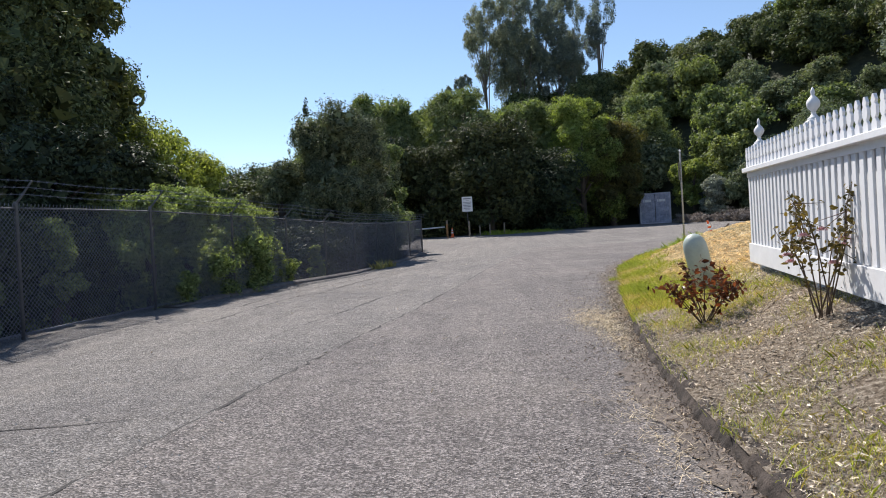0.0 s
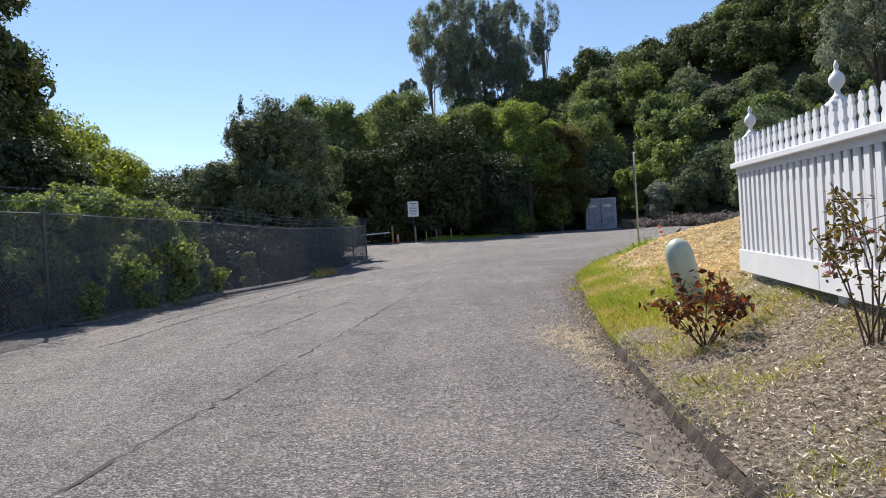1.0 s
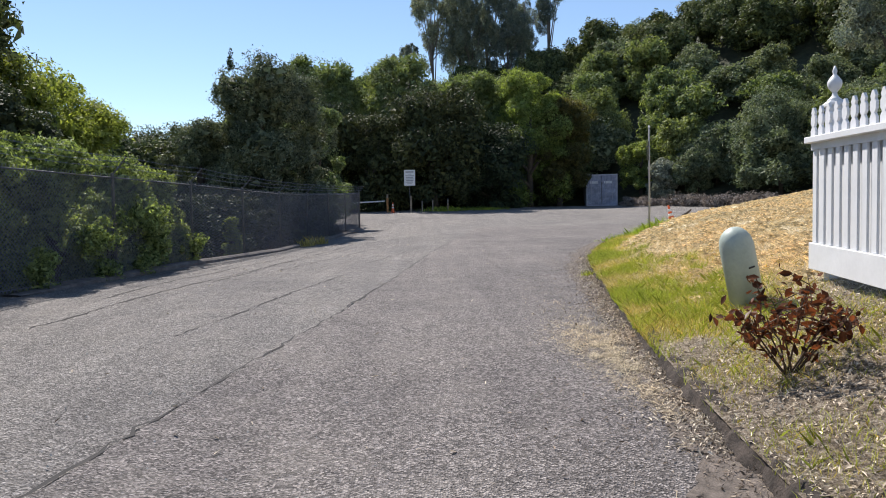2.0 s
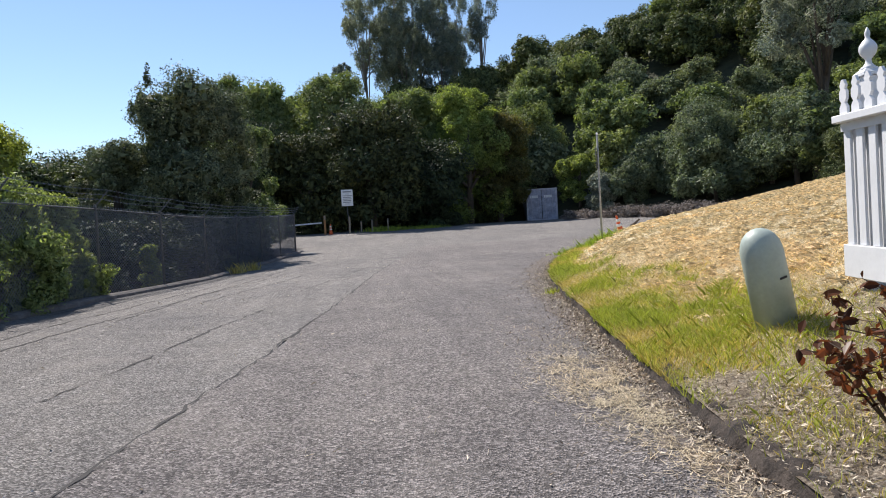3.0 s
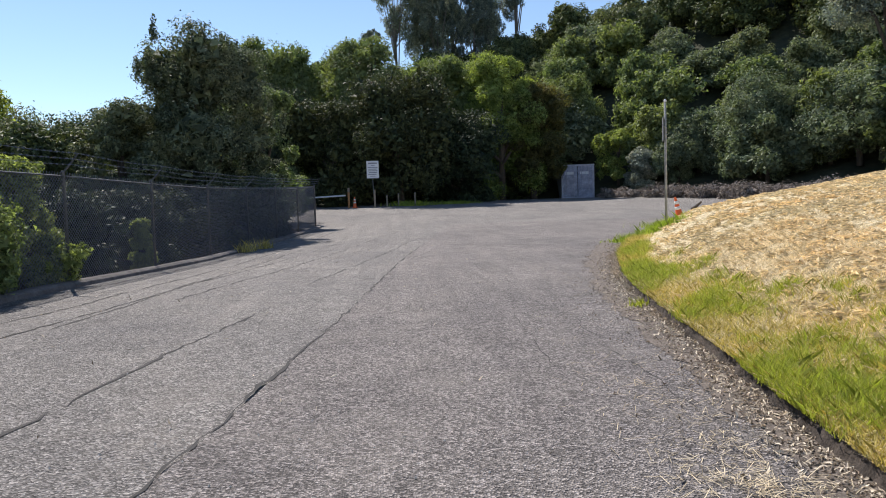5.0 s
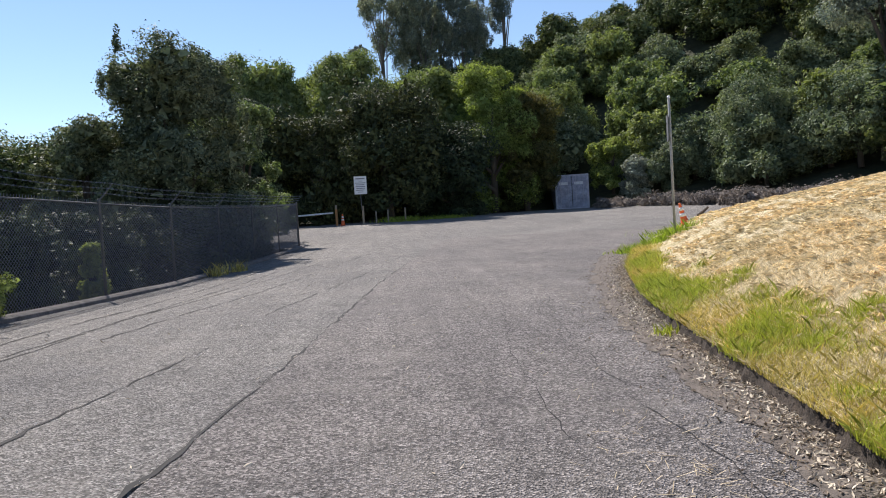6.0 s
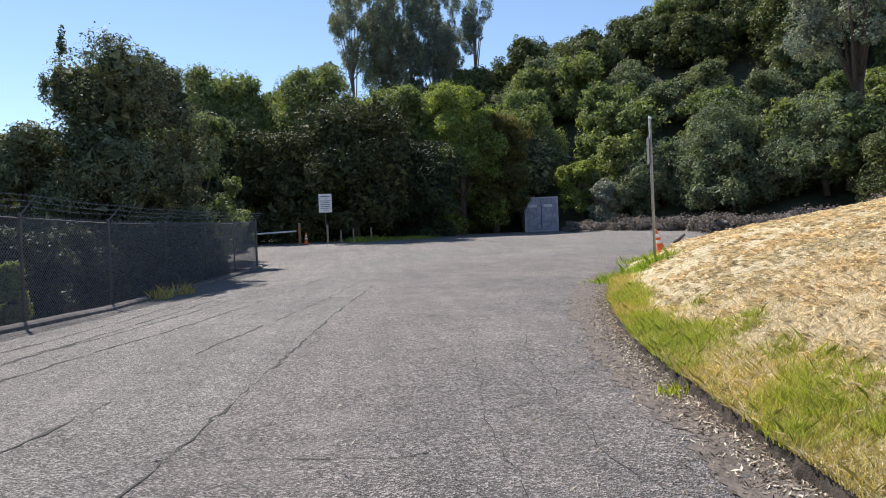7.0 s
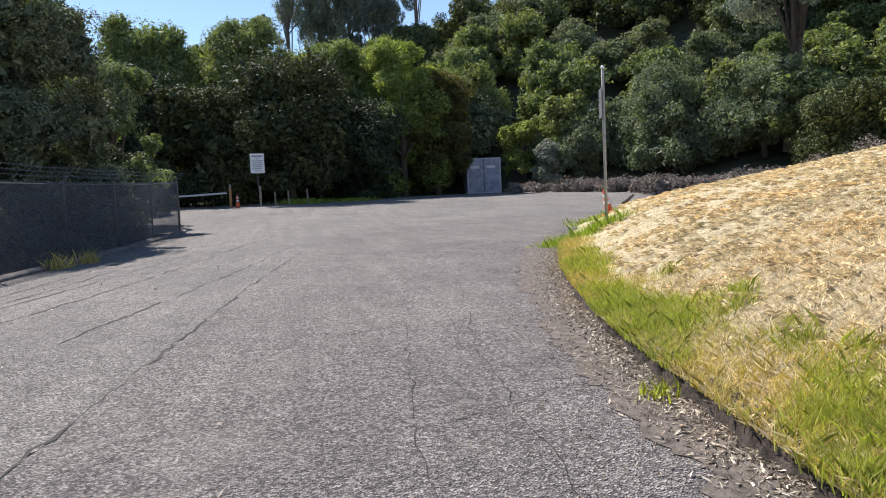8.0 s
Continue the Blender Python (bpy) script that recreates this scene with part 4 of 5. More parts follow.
post = thing("wooden_post", -1.5, 49.8, road_z(-1.5, 49.8), "weathered orange-brown timber barrier post", "post")
M_OPOST = plain("orange_stained_timber", (0.40, 0.20, 0.08), 0.85, vary=0.3, scale=6, stretch=(4, 4, 0.5))
part("shaft", box(bmesh.new(), -0.07, 0.07, -0.07, 0.07, -0.3, 1.02, 0.01), M_OPOST, post)
part("top", box(bmesh.new(), -0.065, 0.065, -0.065, 0.065, 1.021, 1.3, 0.012), M_TIMBER, post)
rail = thing("barrier_bar", -4.9, 50.6, road_z(-4.9, 50.6), "low pale barrier pipe across a side track", "barrier")
bm = tube(bmesh.new(), [(-3.4, 0.3, 0.55), (3.2, -0.7, 0.78)], [0.05, 0.05], 8)
part("bar", bm, M_SIGNW, rail, smooth=True)
part("support", lathe(bmesh.new(), [(0.05, -0.3), (0.05, 0.85)], 8), M_POST, rail).matrix_basis = pose(-2.4, 0.3, 0)
for x, y, hgt in ((0.98, 50.2, 0.72), (1.75, 50.6, 0.8), (2.85, 50.4, 0.85)):
    p = thing("marker_post", x, y, road_z(x, y), "small grey marker post in the weeds", "post", "marker posts near the sign")
    part("shaft", box(bmesh.new(), -0.045, 0.045, -0.03, 0.03, -0.2, hgt, 0.008), M_TIMBER, p)
    part("cap", box(bmesh.new(), -0.055, 0.055, -0.04, 0.04, hgt + 0.001, hgt + 0.06, 0.01), M_POST, p)

M_POLE = plain("galvanised_pole", (0.33, 0.33, 0.32), 0.6, 0.2, vary=0.25, scale=8)
pole = thing("metal_pole", 7.10, 21.36, lawn_z(7.10, 21.36) - 0.05, "slim grey metal pole with a sign seen edge-on", "pole")
pz = 3.95 - lawn_z(7.10, 21.36) + 0.05
part("shaft", lathe(bmesh.new(), [(0.03, -0.3), (0.028, pz - 0.02), (0.01, pz)], 10), M_POLE, pole, smooth=True)
part("cap", lathe(bmesh.new(), [(0.032, pz - 0.05), (0.036, pz - 0.02), (0.015, pz + 0.015)], 10), M_SIGNW, pole)
sp = part("plate", box(bmesh.new(), -0.006, 0.006, -0.23, 0.23, pz - 0.98, pz - 0.42, 0.002), M_POST, pole)
sp.matrix_basis = pose(-0.06, 0.0, 0, 0, 0, -21)
part("bracket", box(bmesh.new(), -0.075, 0.0, -0.02, 0.02, pz - 0.62, pz - 0.58), M_POST, pole)

log = thing("broken_branch", 10.2, 26.0, lawn_z(10.2, 26.0), "short dark broken branch lying by the cone", "branch")
bm = tube(bmesh.new(), [(-0.18, 0, 0.02), (0.0, 0.03, 0.1), (0.16, 0.0, 0.24)], [0.035, 0.045, 0.03], 7)
tube(bm, [(0.0, 0.03, 0.1), (0.1, 0.1, 0.2)], [0.025, 0.012], 6)
part("wood", bm, M_BARK, log)

# ---- cracks in the road ----
def crack(points, seed, width=0.018, wobble=0.05):
    rng = np.random.default_rng(seed)
    verts, faces = [], []
    pts = [Vector((x, y, 0)) for x, y in points]
    n = 0
    for a, b in zip(pts, pts[1:]):
        steps = max(2, int((b - a).length / 0.12))
        for k in range(steps + (b is pts[-1])):
            p = a.lerp(b, k / steps)
            d = (b - a).normalized()
            side = Vector((-d.y, d.x, 0))
            p = p + side * (wobble * noise.noise((p.x * 1.5, p.y * 1.5, seed)) + 0.014 * rng.normal())
            w = width * max(0.12, 0.6 + 0.8 * noise.noise((p.x * 2, p.y * 2, seed + 5)) + 0.25 * rng.normal())
            over = 0.014 if p.x > seam_x(p.y) - 0.12 else 0.0
            for q in (p - side * w, p + side * w):
                verts.append((q.x, q.y, road_z(q.x, q.y) + 0.012 * noise.noise((q.x * 0.5, q.y * 0.5, 0)) + 0.005 + over))
            n += 1
    faces = [(2 * i, 2 * i + 2, 2 * i + 3, 2 * i + 1) for i in range(n - 1)]
    ob = new("crack", mesh_from("crack", verts, faces, M_CRACK))
    ob.parent = bpy.data.objects["road"]


crack([(seam_x(y) - 0.01, y) for y in np.arange(-2, 24, 1.5)], 1, 0.015, 0.015)
crack([(-2.35, 8.5), (-2.0, 10.0), (-1.75, 11.5), (-1.2, 14)], 2, 0.016)
crack([(-4.25, 11.0), (-4.1, 13.1), (-3.55, 16.2), (-3.1, 18.7), (-2.5, 24), (-1.4, 33)], 3, 0.02)
crack([(-4.0, 9.0), (-3.6, 12.5), (-3.0, 16), (-2.4, 20), (-1.9, 24)], 4, 0.02)
crack([(-3.3, 13.0), (-2.9, 16.5), (-2.2, 19.5), (-1.0, 25.5)], 5, 0.018)
crack([(-2.6, 15), (-1.8, 18), (-0.6, 23), (1.0, 30)], 6, 0.016)
crack([(-4.8, 14.5), (-4.3, 17.5), (-3.7, 21.5), (-3.0, 27)], 7, 0.02)
crack([(-1.0, 16.0), (0.2, 20.5), (1.2, 25.0)], 8, 0.014)
crack([(1.9, 9.5), (2.0, 12.0), (2.35, 14.5), (3.2, 18.0)], 9, 0.0035)
crack([(1.35, 10.5), (1.5, 12.3), (1.6, 13.2), (2.0, 15.5), (2.6, 18.5)], 15, 0.0035)
crack([(1.1, 13.0), (1.7, 12.9), (2.4, 13.2)], 16, 0.004)
crack([(1.2, 15.2), (2.0, 15.4), (2.9, 15.2)], 17, 0.004)
crack([(0.2, 17.0), (1.4, 17.3), (2.4, 17.0)], 18, 0.004)
crack([(-1.6, 12.0), (-0.4, 12.4), (0.9, 12.1), (2.2, 12.7)], 10, 0.004)
crack([(-5.5, 6.0), (-4.4, 7.0), (-3.2, 7.2)], 11, 0.012)
crack([(-4.4, 3.6), (-3.2, 3.7), (-2.4, 3.9)], 12, 0.012)
crack([(3, 40), (8, 40.5), (14, 40.0)], 13, 0.03)
crack([(6.5, 46), (9.0, 44), (9.6, 42)], 14, 0.03)

# ---- grass, weeds, litter, brush ----
M_STRAW = leafy("dry_grass_blades", (0.42, 0.345, 0.21), (0.85, 0.735, 0.515), (1.0, 0.96, 0.85), 0.2, 0.7, 0.0)
M_GRASS = leafy("green_grass_blades", (0.195, 0.205, 0.036), (0.395, 0.405, 0.110), (1.2, 1.35, 0.45), 0.42, 0.55, 0.0)
M_YGRASS = leafy("yellowing_grass_blades", (0.28, 0.245, 0.075), (0.58, 0.50, 0.20), (1.2, 1.1, 0.5), 0.35, 0.6, 0.0)
M_CHIP = leafy("bark_chips_and_dead_leaves", (0.12, 0.097, 0.076), (0.62, 0.54, 0.44), (1.0, 0.9, 0.8), 0.05, 0.8, 0.0)
M_LITTER = leafy("dead_leaves", (0.09, 0.067, 0.050), (0.30, 0.24, 0.19), (1.0, 0.9, 0.8), 0.05, 0.8, 0.0)
M_LOOSE = leafy("loose_pale_straw", (0.25, 0.205, 0.14), (0.60, 0.505, 0.36), (1.0, 0.9, 0.8), 0.1, 0.8, 0.0)
M_BRUSH = leafy("dry_grey_brush", (0.10, 0.085, 0.08), (0.25, 0.22, 0.205), (1.0, 0.95, 0.9), 0.15, 0.8, 0.3)
M_WEED = leafy("weed_leaves", (0.15, 0.20, 0.035), (0.32, 0.39, 0.085), (1.3, 1.4, 0.4), 0.42, 0.5, 0.0)


def blades(name, spots, mat, label, low, high, lean, width, category="grass", seed=3):
    """Single thin blades, bent at half height, at (x, y, z) spots."""
    rng = np.random.default_rng(seed)
    p = np.array(spots)
    n = len(p)
    a = rng.random(n) * 6.283
    h = rng.uniform(low, high, n)
    side = np.stack([np.cos(a), np.sin(a), 0 * a], 1) * (width * rng.uniform(0.6, 1.4, n))[:, None]
    b = rng.random(n) * 6.283
    tip = np.stack([np.cos(b), np.sin(b), 0 * b], 1) * (lean * h * rng.uniform(0.2, 1.3, n))[:, None]
    up = np.zeros((n, 3))
    up[:, 2] = h
    base = p - np.array((0, 0, 0.01))
    mid = base + tip * 0.3 + up * 0.55
    v = np.stack([base - side, base + side, mid + side * 0.7, base + tip + up, mid - side * 0.7], 1).reshape(-1, 3)
    f = np.arange(n * 5).reshape(-1, 5)
    ob = new(name, mesh_from(name, v.tolist(), f.tolist(), mat))
    return tagged(ob, label, category, kind="stuff")


def bank_spots(rng, count, y0, y1, d0, d1, power=1.0, clump=0.0, strip=False):
    out = []
    while len(out) < count:
        y = y0 + (y1 - y0) * rng.random() ** 1.4
        d = d0 + (d1 - d0) * rng.random() ** power
        x = kerb_x(y) + d
        # the green strip narrows along the road
        if strip and d > steps(y, (7, 10, 12, 17), (1.5, 1.35, 0.95, 0.6)) * rng.uniform(0.25, 1.15) * (1 + 0.5 * noise.noise((x * 1.4, y * 1.4, 12))):
            continue
        if rng.random() > (y - y0) / 1.3 and y0 > 2:  # thins out towards its near end
            continue
        if clump and noise.noise((x * 0.9, y * 0.9, 4)) + 0.5 * noise.noise((x * 2.7, y * 2.7, 9)) < clump * rng.random() * 1.6 - 0.25:
            continue
        out.append((x, y, lawn_z(x, y) + lumpy(x, y)))
    return out


rng = np.random.default_rng(21)
blades("dry_grass", bank_spots(rng, 60000, 7.0, 16, 0.12, 6.0, 0.9), M_STRAW, "short mown straw-coloured grass on the bank", 0.012, 0.05, 2.4, 0.003)
blades("dry_grass", bank_spots(rng, 30000, 12, 36, 0.3, 15.0, 0.8), M_STRAW, "short mown straw-coloured grass on the bank", 0.015, 0.05, 2.4, 0.004, seed=4)
blades("green_grass", bank_spots(rng, 17000, 6.6, 19, -0.02, 1.3, 1.2, 0.4, True), M_GRASS, "fresh green grass along the kerb", 0.025, 0.11, 0.9, 0.0024, seed=5)
blades("yellow_grass", bank_spots(rng, 42000, 7.0, 22, -0.02, 1.5, 1.2, 0.0, True), M_YGRASS, "yellowing grass along the kerb", 0.02, 0.10, 1.0, 0.0023, seed=6)
blades("green_grass", bank_spots(rng, 13000, 0.6, 8.2, 0.0, 2.4, 0.9, 1.1), M_GRASS, "tufts of green grass among bark chips", 0.02, 0.09, 1.1, 0.0019, seed=7)
blades("yellow_grass", bank_spots(rng, 20000, 0.6, 9.5, 0.03, 2.4, 0.9, 0.6), M_YGRASS, "yellowing grass among bark chips", 0.012, 0.06, 1.3, 0.0019, seed=8)

edge = np.random.default_rng(22)
blades("dry_grass", bank_spots(edge, 42000, 7.6, 15, -0.01, 2.4, 1.2), M_STRAW, "thick dry grass hanging over the kerb", 0.015, 0.065, 1.8, 0.0032, seed=9)
blades("green_grass", bank_spots(edge, 9000, 7.6, 15, -0.04, 0.7, 1.4, 0.8, True), M_GRASS, "fresh green grass along the kerb", 0.03, 0.12, 0.9, 0.0024, seed=10)


tuft_rng = np.random.default_rng(23)
tall = []
for cx, cy, _ in bank_spots(tuft_rng, 190, 7.4, 20, 0.04, 1.3, 1.2, 0.3, True):
    for _ in range(90):
        x, y = cx + tuft_rng.normal() * 0.05, cy + tuft_rng.normal() * 0.05
        tall.append((x, y, lawn_z(x, y) + lumpy(x, y)))
blades("green_grass", tall, M_GRASS, "longer green grass tufts along the kerb", 0.05, 0.15, 0.8, 0.0024, seed=12)


def hay(spots, label, seed, length, width):
    """Small matted heaps of cut straw, each a handful of curved stalks."""
    rng = np.random.default_rng(seed)
    p = np.repeat(np.array(spots), 16, axis=0)
    n = len(p)
    lie = np.repeat(rng.random(len(spots)) * 6.283, 16) + rng.normal(size=n) * 0.7
    d = np.stack([np.cos(lie), np.sin(lie), 0 * lie], 1)
    e = np.stack([-np.sin(lie), np.cos(lie), 0 * lie], 1)
    c = p + rng.normal(size=(n, 3)) * (length * 0.45, length * 0.45, 0.0)
    c[:, 2] += rng.uniform(0.0, 0.045, n)
    h = (length * rng.uniform(0.5, 1.2, n))[:, None]
    w = e * (width * rng.uniform(0.6, 1.4, n))[:, None]
    arch = np.zeros((n, 3))
    arch[:, 2] = rng.uniform(0.004, 0.022, n)
    v = np.stack([c - d * h - w, c - d * h + w, c + arch + w, c + d * h, c + arch - w], 1).reshape(-1, 3)
    ob = new("cut_hay", mesh_from("cut_hay", v.tolist(), np.arange(n * 5).reshape(-1, 5).tolist(), M_STRAW))
    return tagged(ob, label, "hay", kind="stuff")


hay_rng = np.random.default_rng(61)
hay([q for q in bank_spots(hay_rng, 5200, 7.4, 18, 0.6, 8.0, 0.9) if noise.noise((q[0] * 2.2, q[1] * 3.1, 8)) > -0.15], "matted cut hay lying on the mown bank", 62, 0.048, 0.0022)
hay([q for q in bank_spots(hay_rng, 4200, 16, 34, 0.8, 16.0, 0.85) if noise.noise((q[0] * 1.5, q[1] * 2.1, 8)) > -0.15], "matted cut hay lying on the mown bank", 63, 0.085, 0.0042)


def chips(name, spots, mat, label, size, category, seed):
    """Flat scraps lying loosely on the ground."""
    rng = np.random.default_rng(seed)
    p = np.array(spots)
    n = len(p)
    nrm = rng.normal(size=(n, 3)) * 0.65 + (0, 0, 1)
    nrm /= np.linalg.norm(nrm, axis=1)[:, None]
    u = np.cross(nrm, rng.normal(size=(n, 3)))
    u /= np.linalg.norm(u, axis=1)[:, None]
    w = np.cross(nrm, u)
    s = (size * rng.uniform(0.4, 1.5, n))[:, None]
    k = rng.uniform(0.08, 0.4, n)[:, None]
    q = rng.uniform(-0.6, 0.6, (n, 1))
    c = p + (0, 0, 0.012)
    v = np.stack([c - u * s, c - w * s * k + u * s * q + nrm * s * 0.15, c + u * s - w * s * k * q, c + w * s * k - u * s * q + nrm * s * 0.1], 1).reshape(-1, 3)
    ob = new(name, mesh_from(name, v.tolist(), np.arange(n * 4).reshape(-1, 4).tolist(), mat))
    return tagged(ob, label, category, kind="stuff")


mul = bank_spots(rng, 70000, 0.6, 8.6, 0.03, 2.3, 0.9)
chips("bark_chips", [q for q in mul if q[1] + 1.6 * noise.noise((q[0] * 1.1, q[1] * 1.1, 0)) < 7.4], M_CHIP, "pale bark chips and dead leaves on the bank", 0.0115, "mulch", 31)
mul = bank_spots(np.random.default_rng(36), 9000, 0.6, 8.4, 0.05, 2.6, 0.9)
chips("bark_chips", [(x, y, z + 0.008) for x, y, z in mul if y + 1.6 * noise.noise((x * 1.1, y * 1.1, 0)) < 7.2], M_CHIP, "larger bark chips lying loose on the bank", 0.019, "mulch", 36)


def gutter_spots(rng, count, y0, y1, reach):
    out = []
    for _ in range(count):
        y = rng.uniform(y0, y1)
        x = kerb_x(y) - abs(rng.normal()) * reach + 0.03
        out.append((x, y, dirt_z(x, y) - 0.006))
    return out


chips("leaf_litter", gutter_spots(rng, 9000, 1, 23, 0.12), M_LITTER, "dead leaves gathered in the gutter", 0.015, "leaves", 32)
chips("leaf_litter", gutter_spots(rng, 6000, 1, 26, 0.42), M_LITTER, "dead leaves scattered on the asphalt", 0.014, "leaves", 33)
chips("leaf_litter", gutter_spots(np.random.default_rng(35), 14000, 5, 22, 0.17), M_CHIP, "pale dry leaf scraps and bark along the gutter", 0.019, "leaves", 35)
far = [(rng.uniform(-4, 2.2), rng.uniform(2, 24)) for _ in range(260)]
chips("leaf_litter", [(x, y, road_z(x, y) + 0.012) for x, y in far], M_CHIP, "few dry leaves scattered on the road", 0.026, "leaves", 34)


def straw_patch(cx, cy, rx, ry, count, seed):
    """Loose straw lying flat."""
    rng = np.random.default_rng(seed)
    verts, faces = [], []
    for _ in range(count):
        x, y = cx + rng.normal() * rx, cy + rng.normal() * ry
        x = min(x, kerb_x(y) - 0.01)
        if noise.noise((x * 4, y * 4, 3)) + 0.6 * noise.noise((x * 11, y * 11, 5)) < -0.12 + 0.25 * rng.normal():
            continue
        z = road_z(x, y) + 0.022 + 0.02 * rng.random()
        a = 2.2 + rng.normal() * 1.2
        l = rng.uniform(0.008, 0.05)
        d = np.array((math.cos(a) * l, math.sin(a) * l, rng.normal() * 0.008))
        e = np.array((-math.sin(a), math.cos(a), 0)) * 0.0014
        c = np.array((x, y, z))
        o = len(verts)
        verts += [tuple(c - d - e), tuple(c - d + e), tuple(c + d + e), tuple(c + d - e)]
        faces.append((o, o + 1, o + 2, o + 3))
    return tagged(new("loose_straw", mesh_from("loose_straw", verts, faces, M_LOOSE)), "loose dry straw spilled in the gutter", "straw", kind="stuff")


straw_patch(1.68, 7.5, 0.20, 0.65, 7000, 41)
straw_patch(1.62, 6.0, 0.12, 0.7, 2400, 44)
straw_patch(1.12, 3.3, 0.16, 0.5, 700, 45)
straw_patch(1.15, 1.9, 0.12, 0.6, 500, 46)
straw_patch(1.75, 9.3, 0.2, 0.9, 500, 42)
straw_patch(2.9, 13.6, 0.15, 1.2, 500, 43)
M_PEBBLE = plain("pale_pebbles", (0.45, 0.43, 0.40), 0.8, vary=0.3)
verts, faces = [], []
for _ in range(900):
    y = rng.uniform(0, 20)
    x = rng.uniform(seam_x(y) - 3, kerb_x(y) - 0.05)
    z = road_z(x, y) + 0.012
    s = rng.uniform(0.003, 0.009)
    o = len(verts)
    verts += [(x - s, y, z), (x, y - s, z), (x + s, y, z), (x, y + s, z), (x, y, z + s * 1.3)]
    faces += [(o, o + 1, o + 4), (o + 1, o + 2, o + 4), (o + 2, o + 3, o + 4), (o + 3, o, o + 4)]
tagged(new("pebbles", mesh_from("pebbles", verts, faces, M_PEBBLE)), "small pale stones strewn on the asphalt", "stones", kind="stuff")


def tuft(x, y, z, count, spread, low, high, mat, label, seed, width=0.006):
    rng = np.random.default_rng(seed)
    p = [(x + rng.normal() * spread, y + rng.normal() * spread, z) for _ in range(count)]
    p = [(a, b, max(road_z(a, b), lawn_z(a, b) - 0.1 if a > kerb_x(b) else -9)) for a, b, _ in p]
    ob = blades("grass_tuft", p, mat, label, low, high, 0.75, width, "grass", seed)
    return ob


tuft(7.05, 21.5, 0, 1100, 0.22, 0.10, 0.40, M_WEED, "tall fresh green weeds round foot of the pole", 51, 0.007)
tuft(6.6, 21.55, 0, 900, 0.26, 0.08, 0.28, M_WEED, "tall fresh green weeds round foot of the pole", 52, 0.007)
tuft(6.15, 21.5, 0, 420, 0.2, 0.04, 0.14, M_WEED, "low green weeds at the road corner", 53, 0.009)
tuft(9.6, 26.6, 0, 500, 0.4, 0.1, 0.3, M_WEED, "low green weeds round the cone", 54, 0.01)
tuft(-3.55, 25.0, 0, 110, 0.13, 0.12, 0.42, M_YGRASS, "yellow dry grass tuft at foot of wire fence", 55, 0.008)
tuft(-3.2, 25.9, 0, 110, 0.13, 0.12, 0.4, M_YGRASS, "yellow dry grass tuft at foot of wire fence", 56, 0.008)
tuft(2.55, 51.2, 0, 700, 0.7, 0.1, 0.4, M_WEED, "bright green weeds near the marker posts", 57, 0.02)
tuft(5.6, 52.6, 0, 400, 0.8, 0.08, 0.3, M_WEED, "bright green weeds at the road edge", 58, 0.02)
tuft(2.95, 12.9, 0, 90, 0.06, 0.04, 0.14, M_GRASS, "small grass tuft in the gutter", 59)
for i, (x, y) in enumerate([(1.25, 9.7), (1.2, 7.9), (1.5, 10.9), (1.3, 12.0), (1.75, 12.6), (1.35, 11.3), (0.9, 6.1), (1.95, 15.2), (2.2, 17.0)]):
    tuft(x, y, 0, 60, 0.06, 0.006, 0.028, M_YGRASS if i % 2 else M_GRASS, "small weeds growing in a road crack", 70 + i, 0.0025)
for i, (x, y) in enumerate([(2.0, 4.6), (1.75, 3.2), (2.9, 5.8), (1.9, 5.0)]):
    tuft(x, y, 0, 160, 0.09, 0.05, 0.2, M_GRASS, "green weed tuft among bark chips", 90 + i, 0.0025)


def brush(x, y, length, width, height, turn, seed, mat, label, size=0.13, count=3000, z=None):
    """A low heap of dry twigs and stalks."""
    rng = np.random.default_rng(seed)
    lumps = []
    for k in range(int(length * 3)):
        s = height * rng.uniform(0.35, 0.7)
        lumps.append((rng.uniform(-length, length) / 2, rng.normal() * width * 0.3, s * 0.4, s * 1.5, s * 1.2, s))
    v, f = leaves(rng, lumps, count, size, 0, 0.3)
    cv, cf = cores(rng, lumps, 0.6)
    n = len(v)
    t = thing("brush_heap", x, y, (land_z(x, y) if z is None else z), label, "brush", turn=turn)
    ob = new("twig_mass", mesh_from("twig_mass", v.tolist() + cv, f.tolist() + [tuple(n + i for i in q) for q in cf], mat))
    ob.parent = t
    tagged(ob, kind="stuff")
    return t


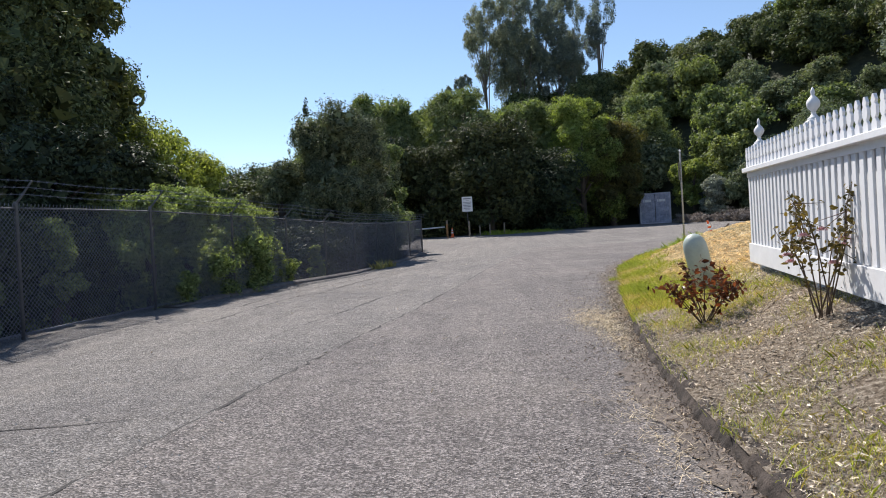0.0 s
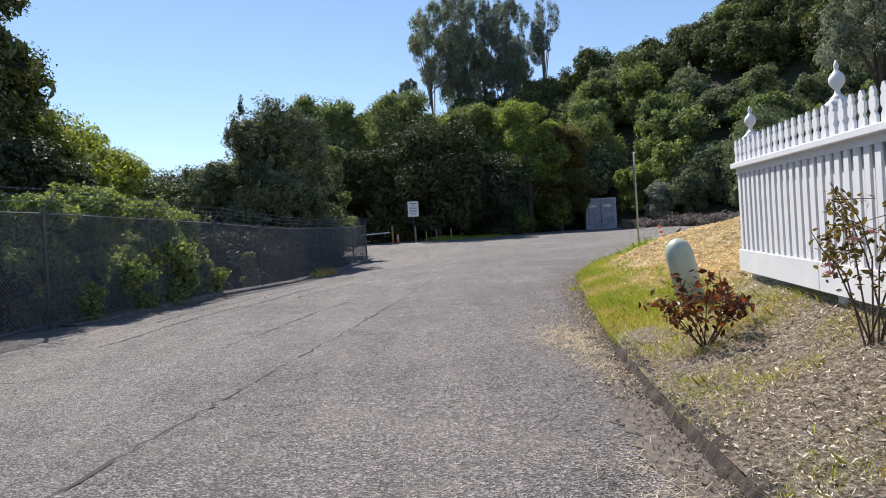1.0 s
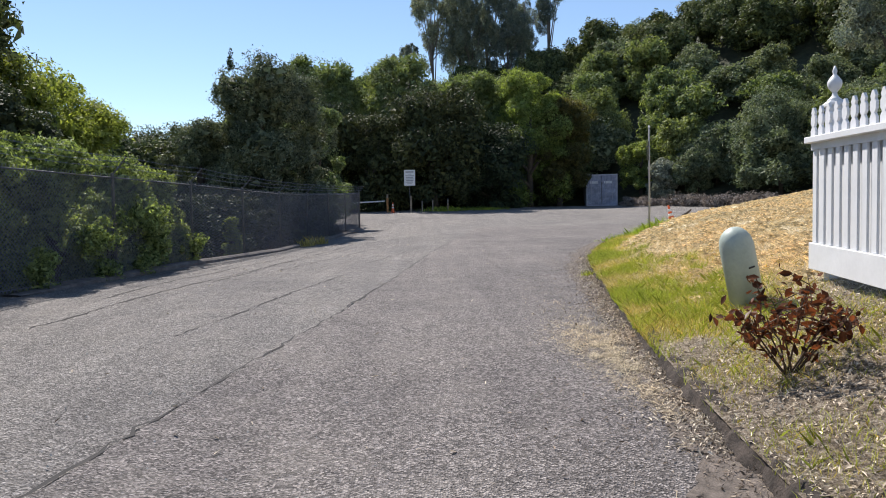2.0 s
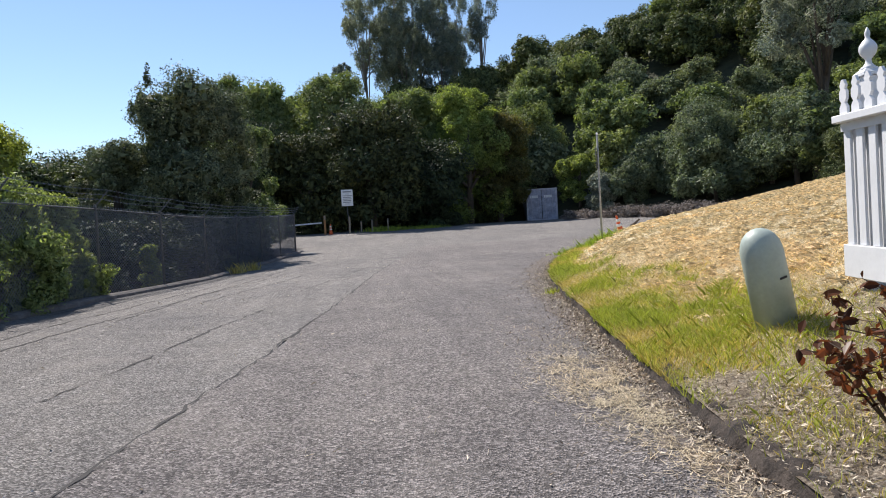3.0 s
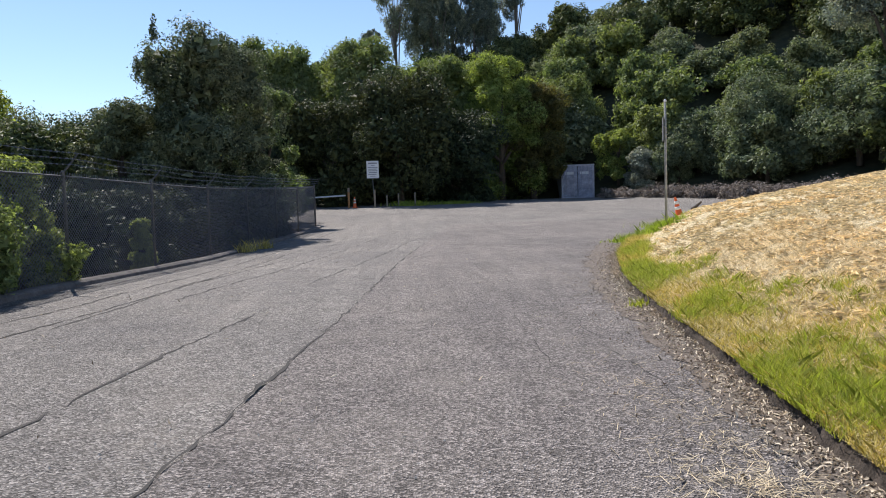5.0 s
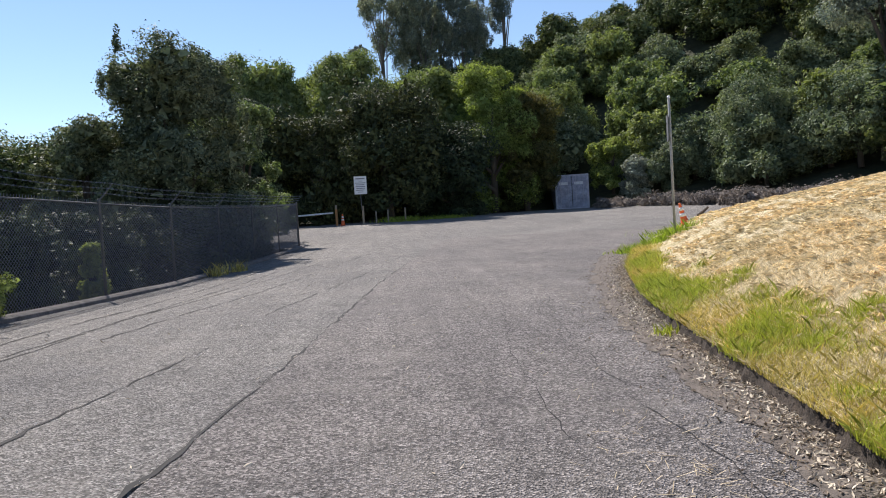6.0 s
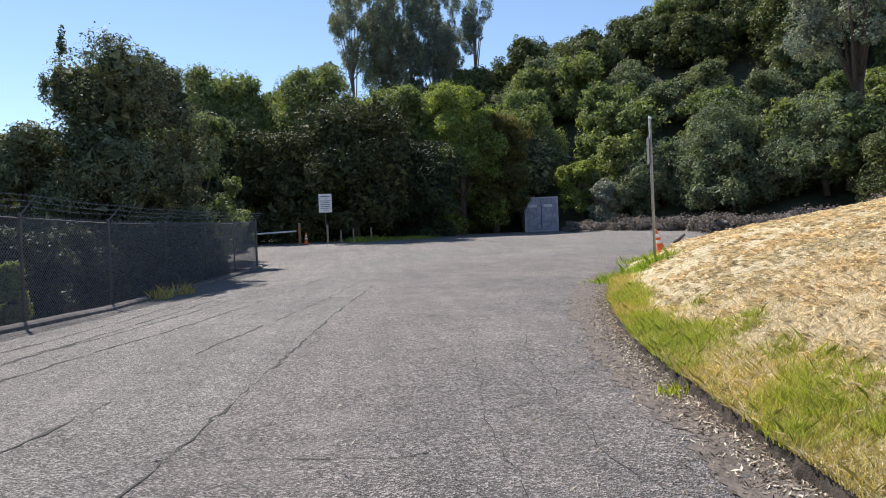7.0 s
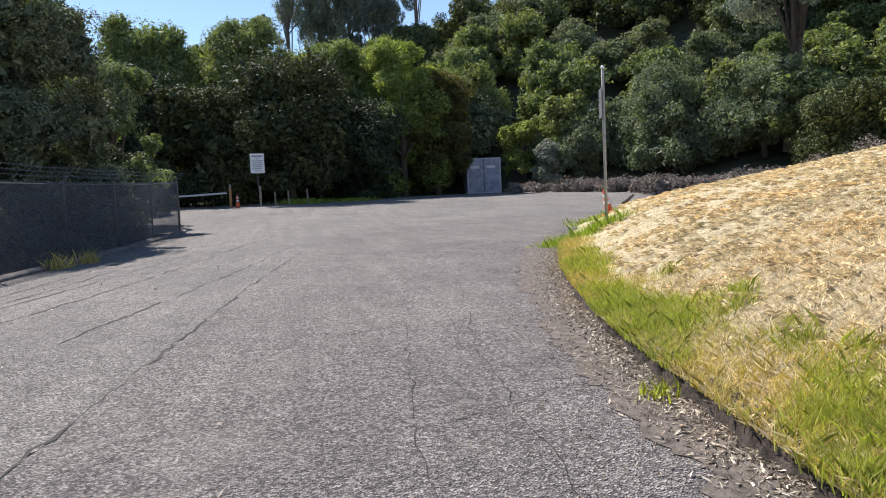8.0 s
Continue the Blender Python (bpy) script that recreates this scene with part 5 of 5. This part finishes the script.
line = [(19.5, 57.0, 2.1), (21.5, 53.5, 2.2), (23.0, 50.0, 2.3), (24.3, 46.5, 2.5), (25.3, 43.0, 2.7), (26.0, 39.5, 2.9), (26.6, 36.0, 3.1), (27.0, 32.5, 3.2), (27.2, 29.0, 3.3), (27.3, 25.5, 3.4), (27.3, 22.0, 3.4)]
for i, (x, y, z) in enumerate(line):
    zz = max(land_z(x, y), lawn_z(x, y) if y < 43 and x > kerb_x(y) else road_z(x, y)) - 0.1
    brush(x, y, 4.2, 2.2, 1.1 + 0.06 * i, 108 - 4 * i, 200 + i, M_BRUSH, "low heap of dry grey brush along the lawn edge", z=zz)
for i, (x, y) in enumerate([(24.9, 40.5), (25.6, 35.0), (26.0, 30.0), (25.9, 26)]):
    brush(x, y, 2.4, 1.0, 0.5, 95, 230 + i, M_WEED, "bright green weeds along the lawn edge", 0.14, 1300, z=lawn_z(x, y) - 0.05)

# thicket and shrubs on the right, low cover behind the wire fence
for i, (x, y, r, h, m) in enumerate([(24.5, 57.5, 2.6, 4.2, M_SHRUB), (28.5, 52.5, 4.0, 7.2, M_SHRUB), (32.0, 47.0, 3.8, 6.0, M_SHRUB), (32.5, 41.0, 3.4, 5.2, M_OAK), (33.0, 35.0, 3.4, 5.6, M_BAY), (33.5, 29.0, 3.4, 6.2, M_OAK), (34, 23.5, 3.2, 6.0, M_BAY), (21.8, 58.6, 1.5, 3.2, M_PALE)]):
    tree("shrub", x, y, 300 + i, r, h, -0.3, 40, 13000, 0.15, m, "large rounded green shrub at foot of the hill", core=0.7, category="shrub")
# undergrowth leaves coloured dark for the shade behind the wire
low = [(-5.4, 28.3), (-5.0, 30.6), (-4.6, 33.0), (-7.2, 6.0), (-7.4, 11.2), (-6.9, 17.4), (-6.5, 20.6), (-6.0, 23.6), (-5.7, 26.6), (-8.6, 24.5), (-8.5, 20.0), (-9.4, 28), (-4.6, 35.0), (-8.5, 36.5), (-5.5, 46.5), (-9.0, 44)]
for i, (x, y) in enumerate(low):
    tree("bush", x, y, 330 + i, 1.35, 1.9 if i < 12 else 3.4, -0.4, 20, 5000, 0.1, M_SHADED, "undergrowth behind the wire fence, shade in its leaf colour", category="bush")
dead = tree("tall_tree", 33.0, 46.0, 350, 4.0, 19, 8.0, 30, 11000, 0.2, M_EUC_HAZE, "tall tree with thick dark trunk and brownish crown", M_BARK, core=0.4, stem=0.8)
tree("tree", 31.0, 33.5, 351, 2.6, 11.0, 5.5, 24, 9000, 0.15, M_LIME, "bright yellow-green tree at foot of the hill", core=0.5)
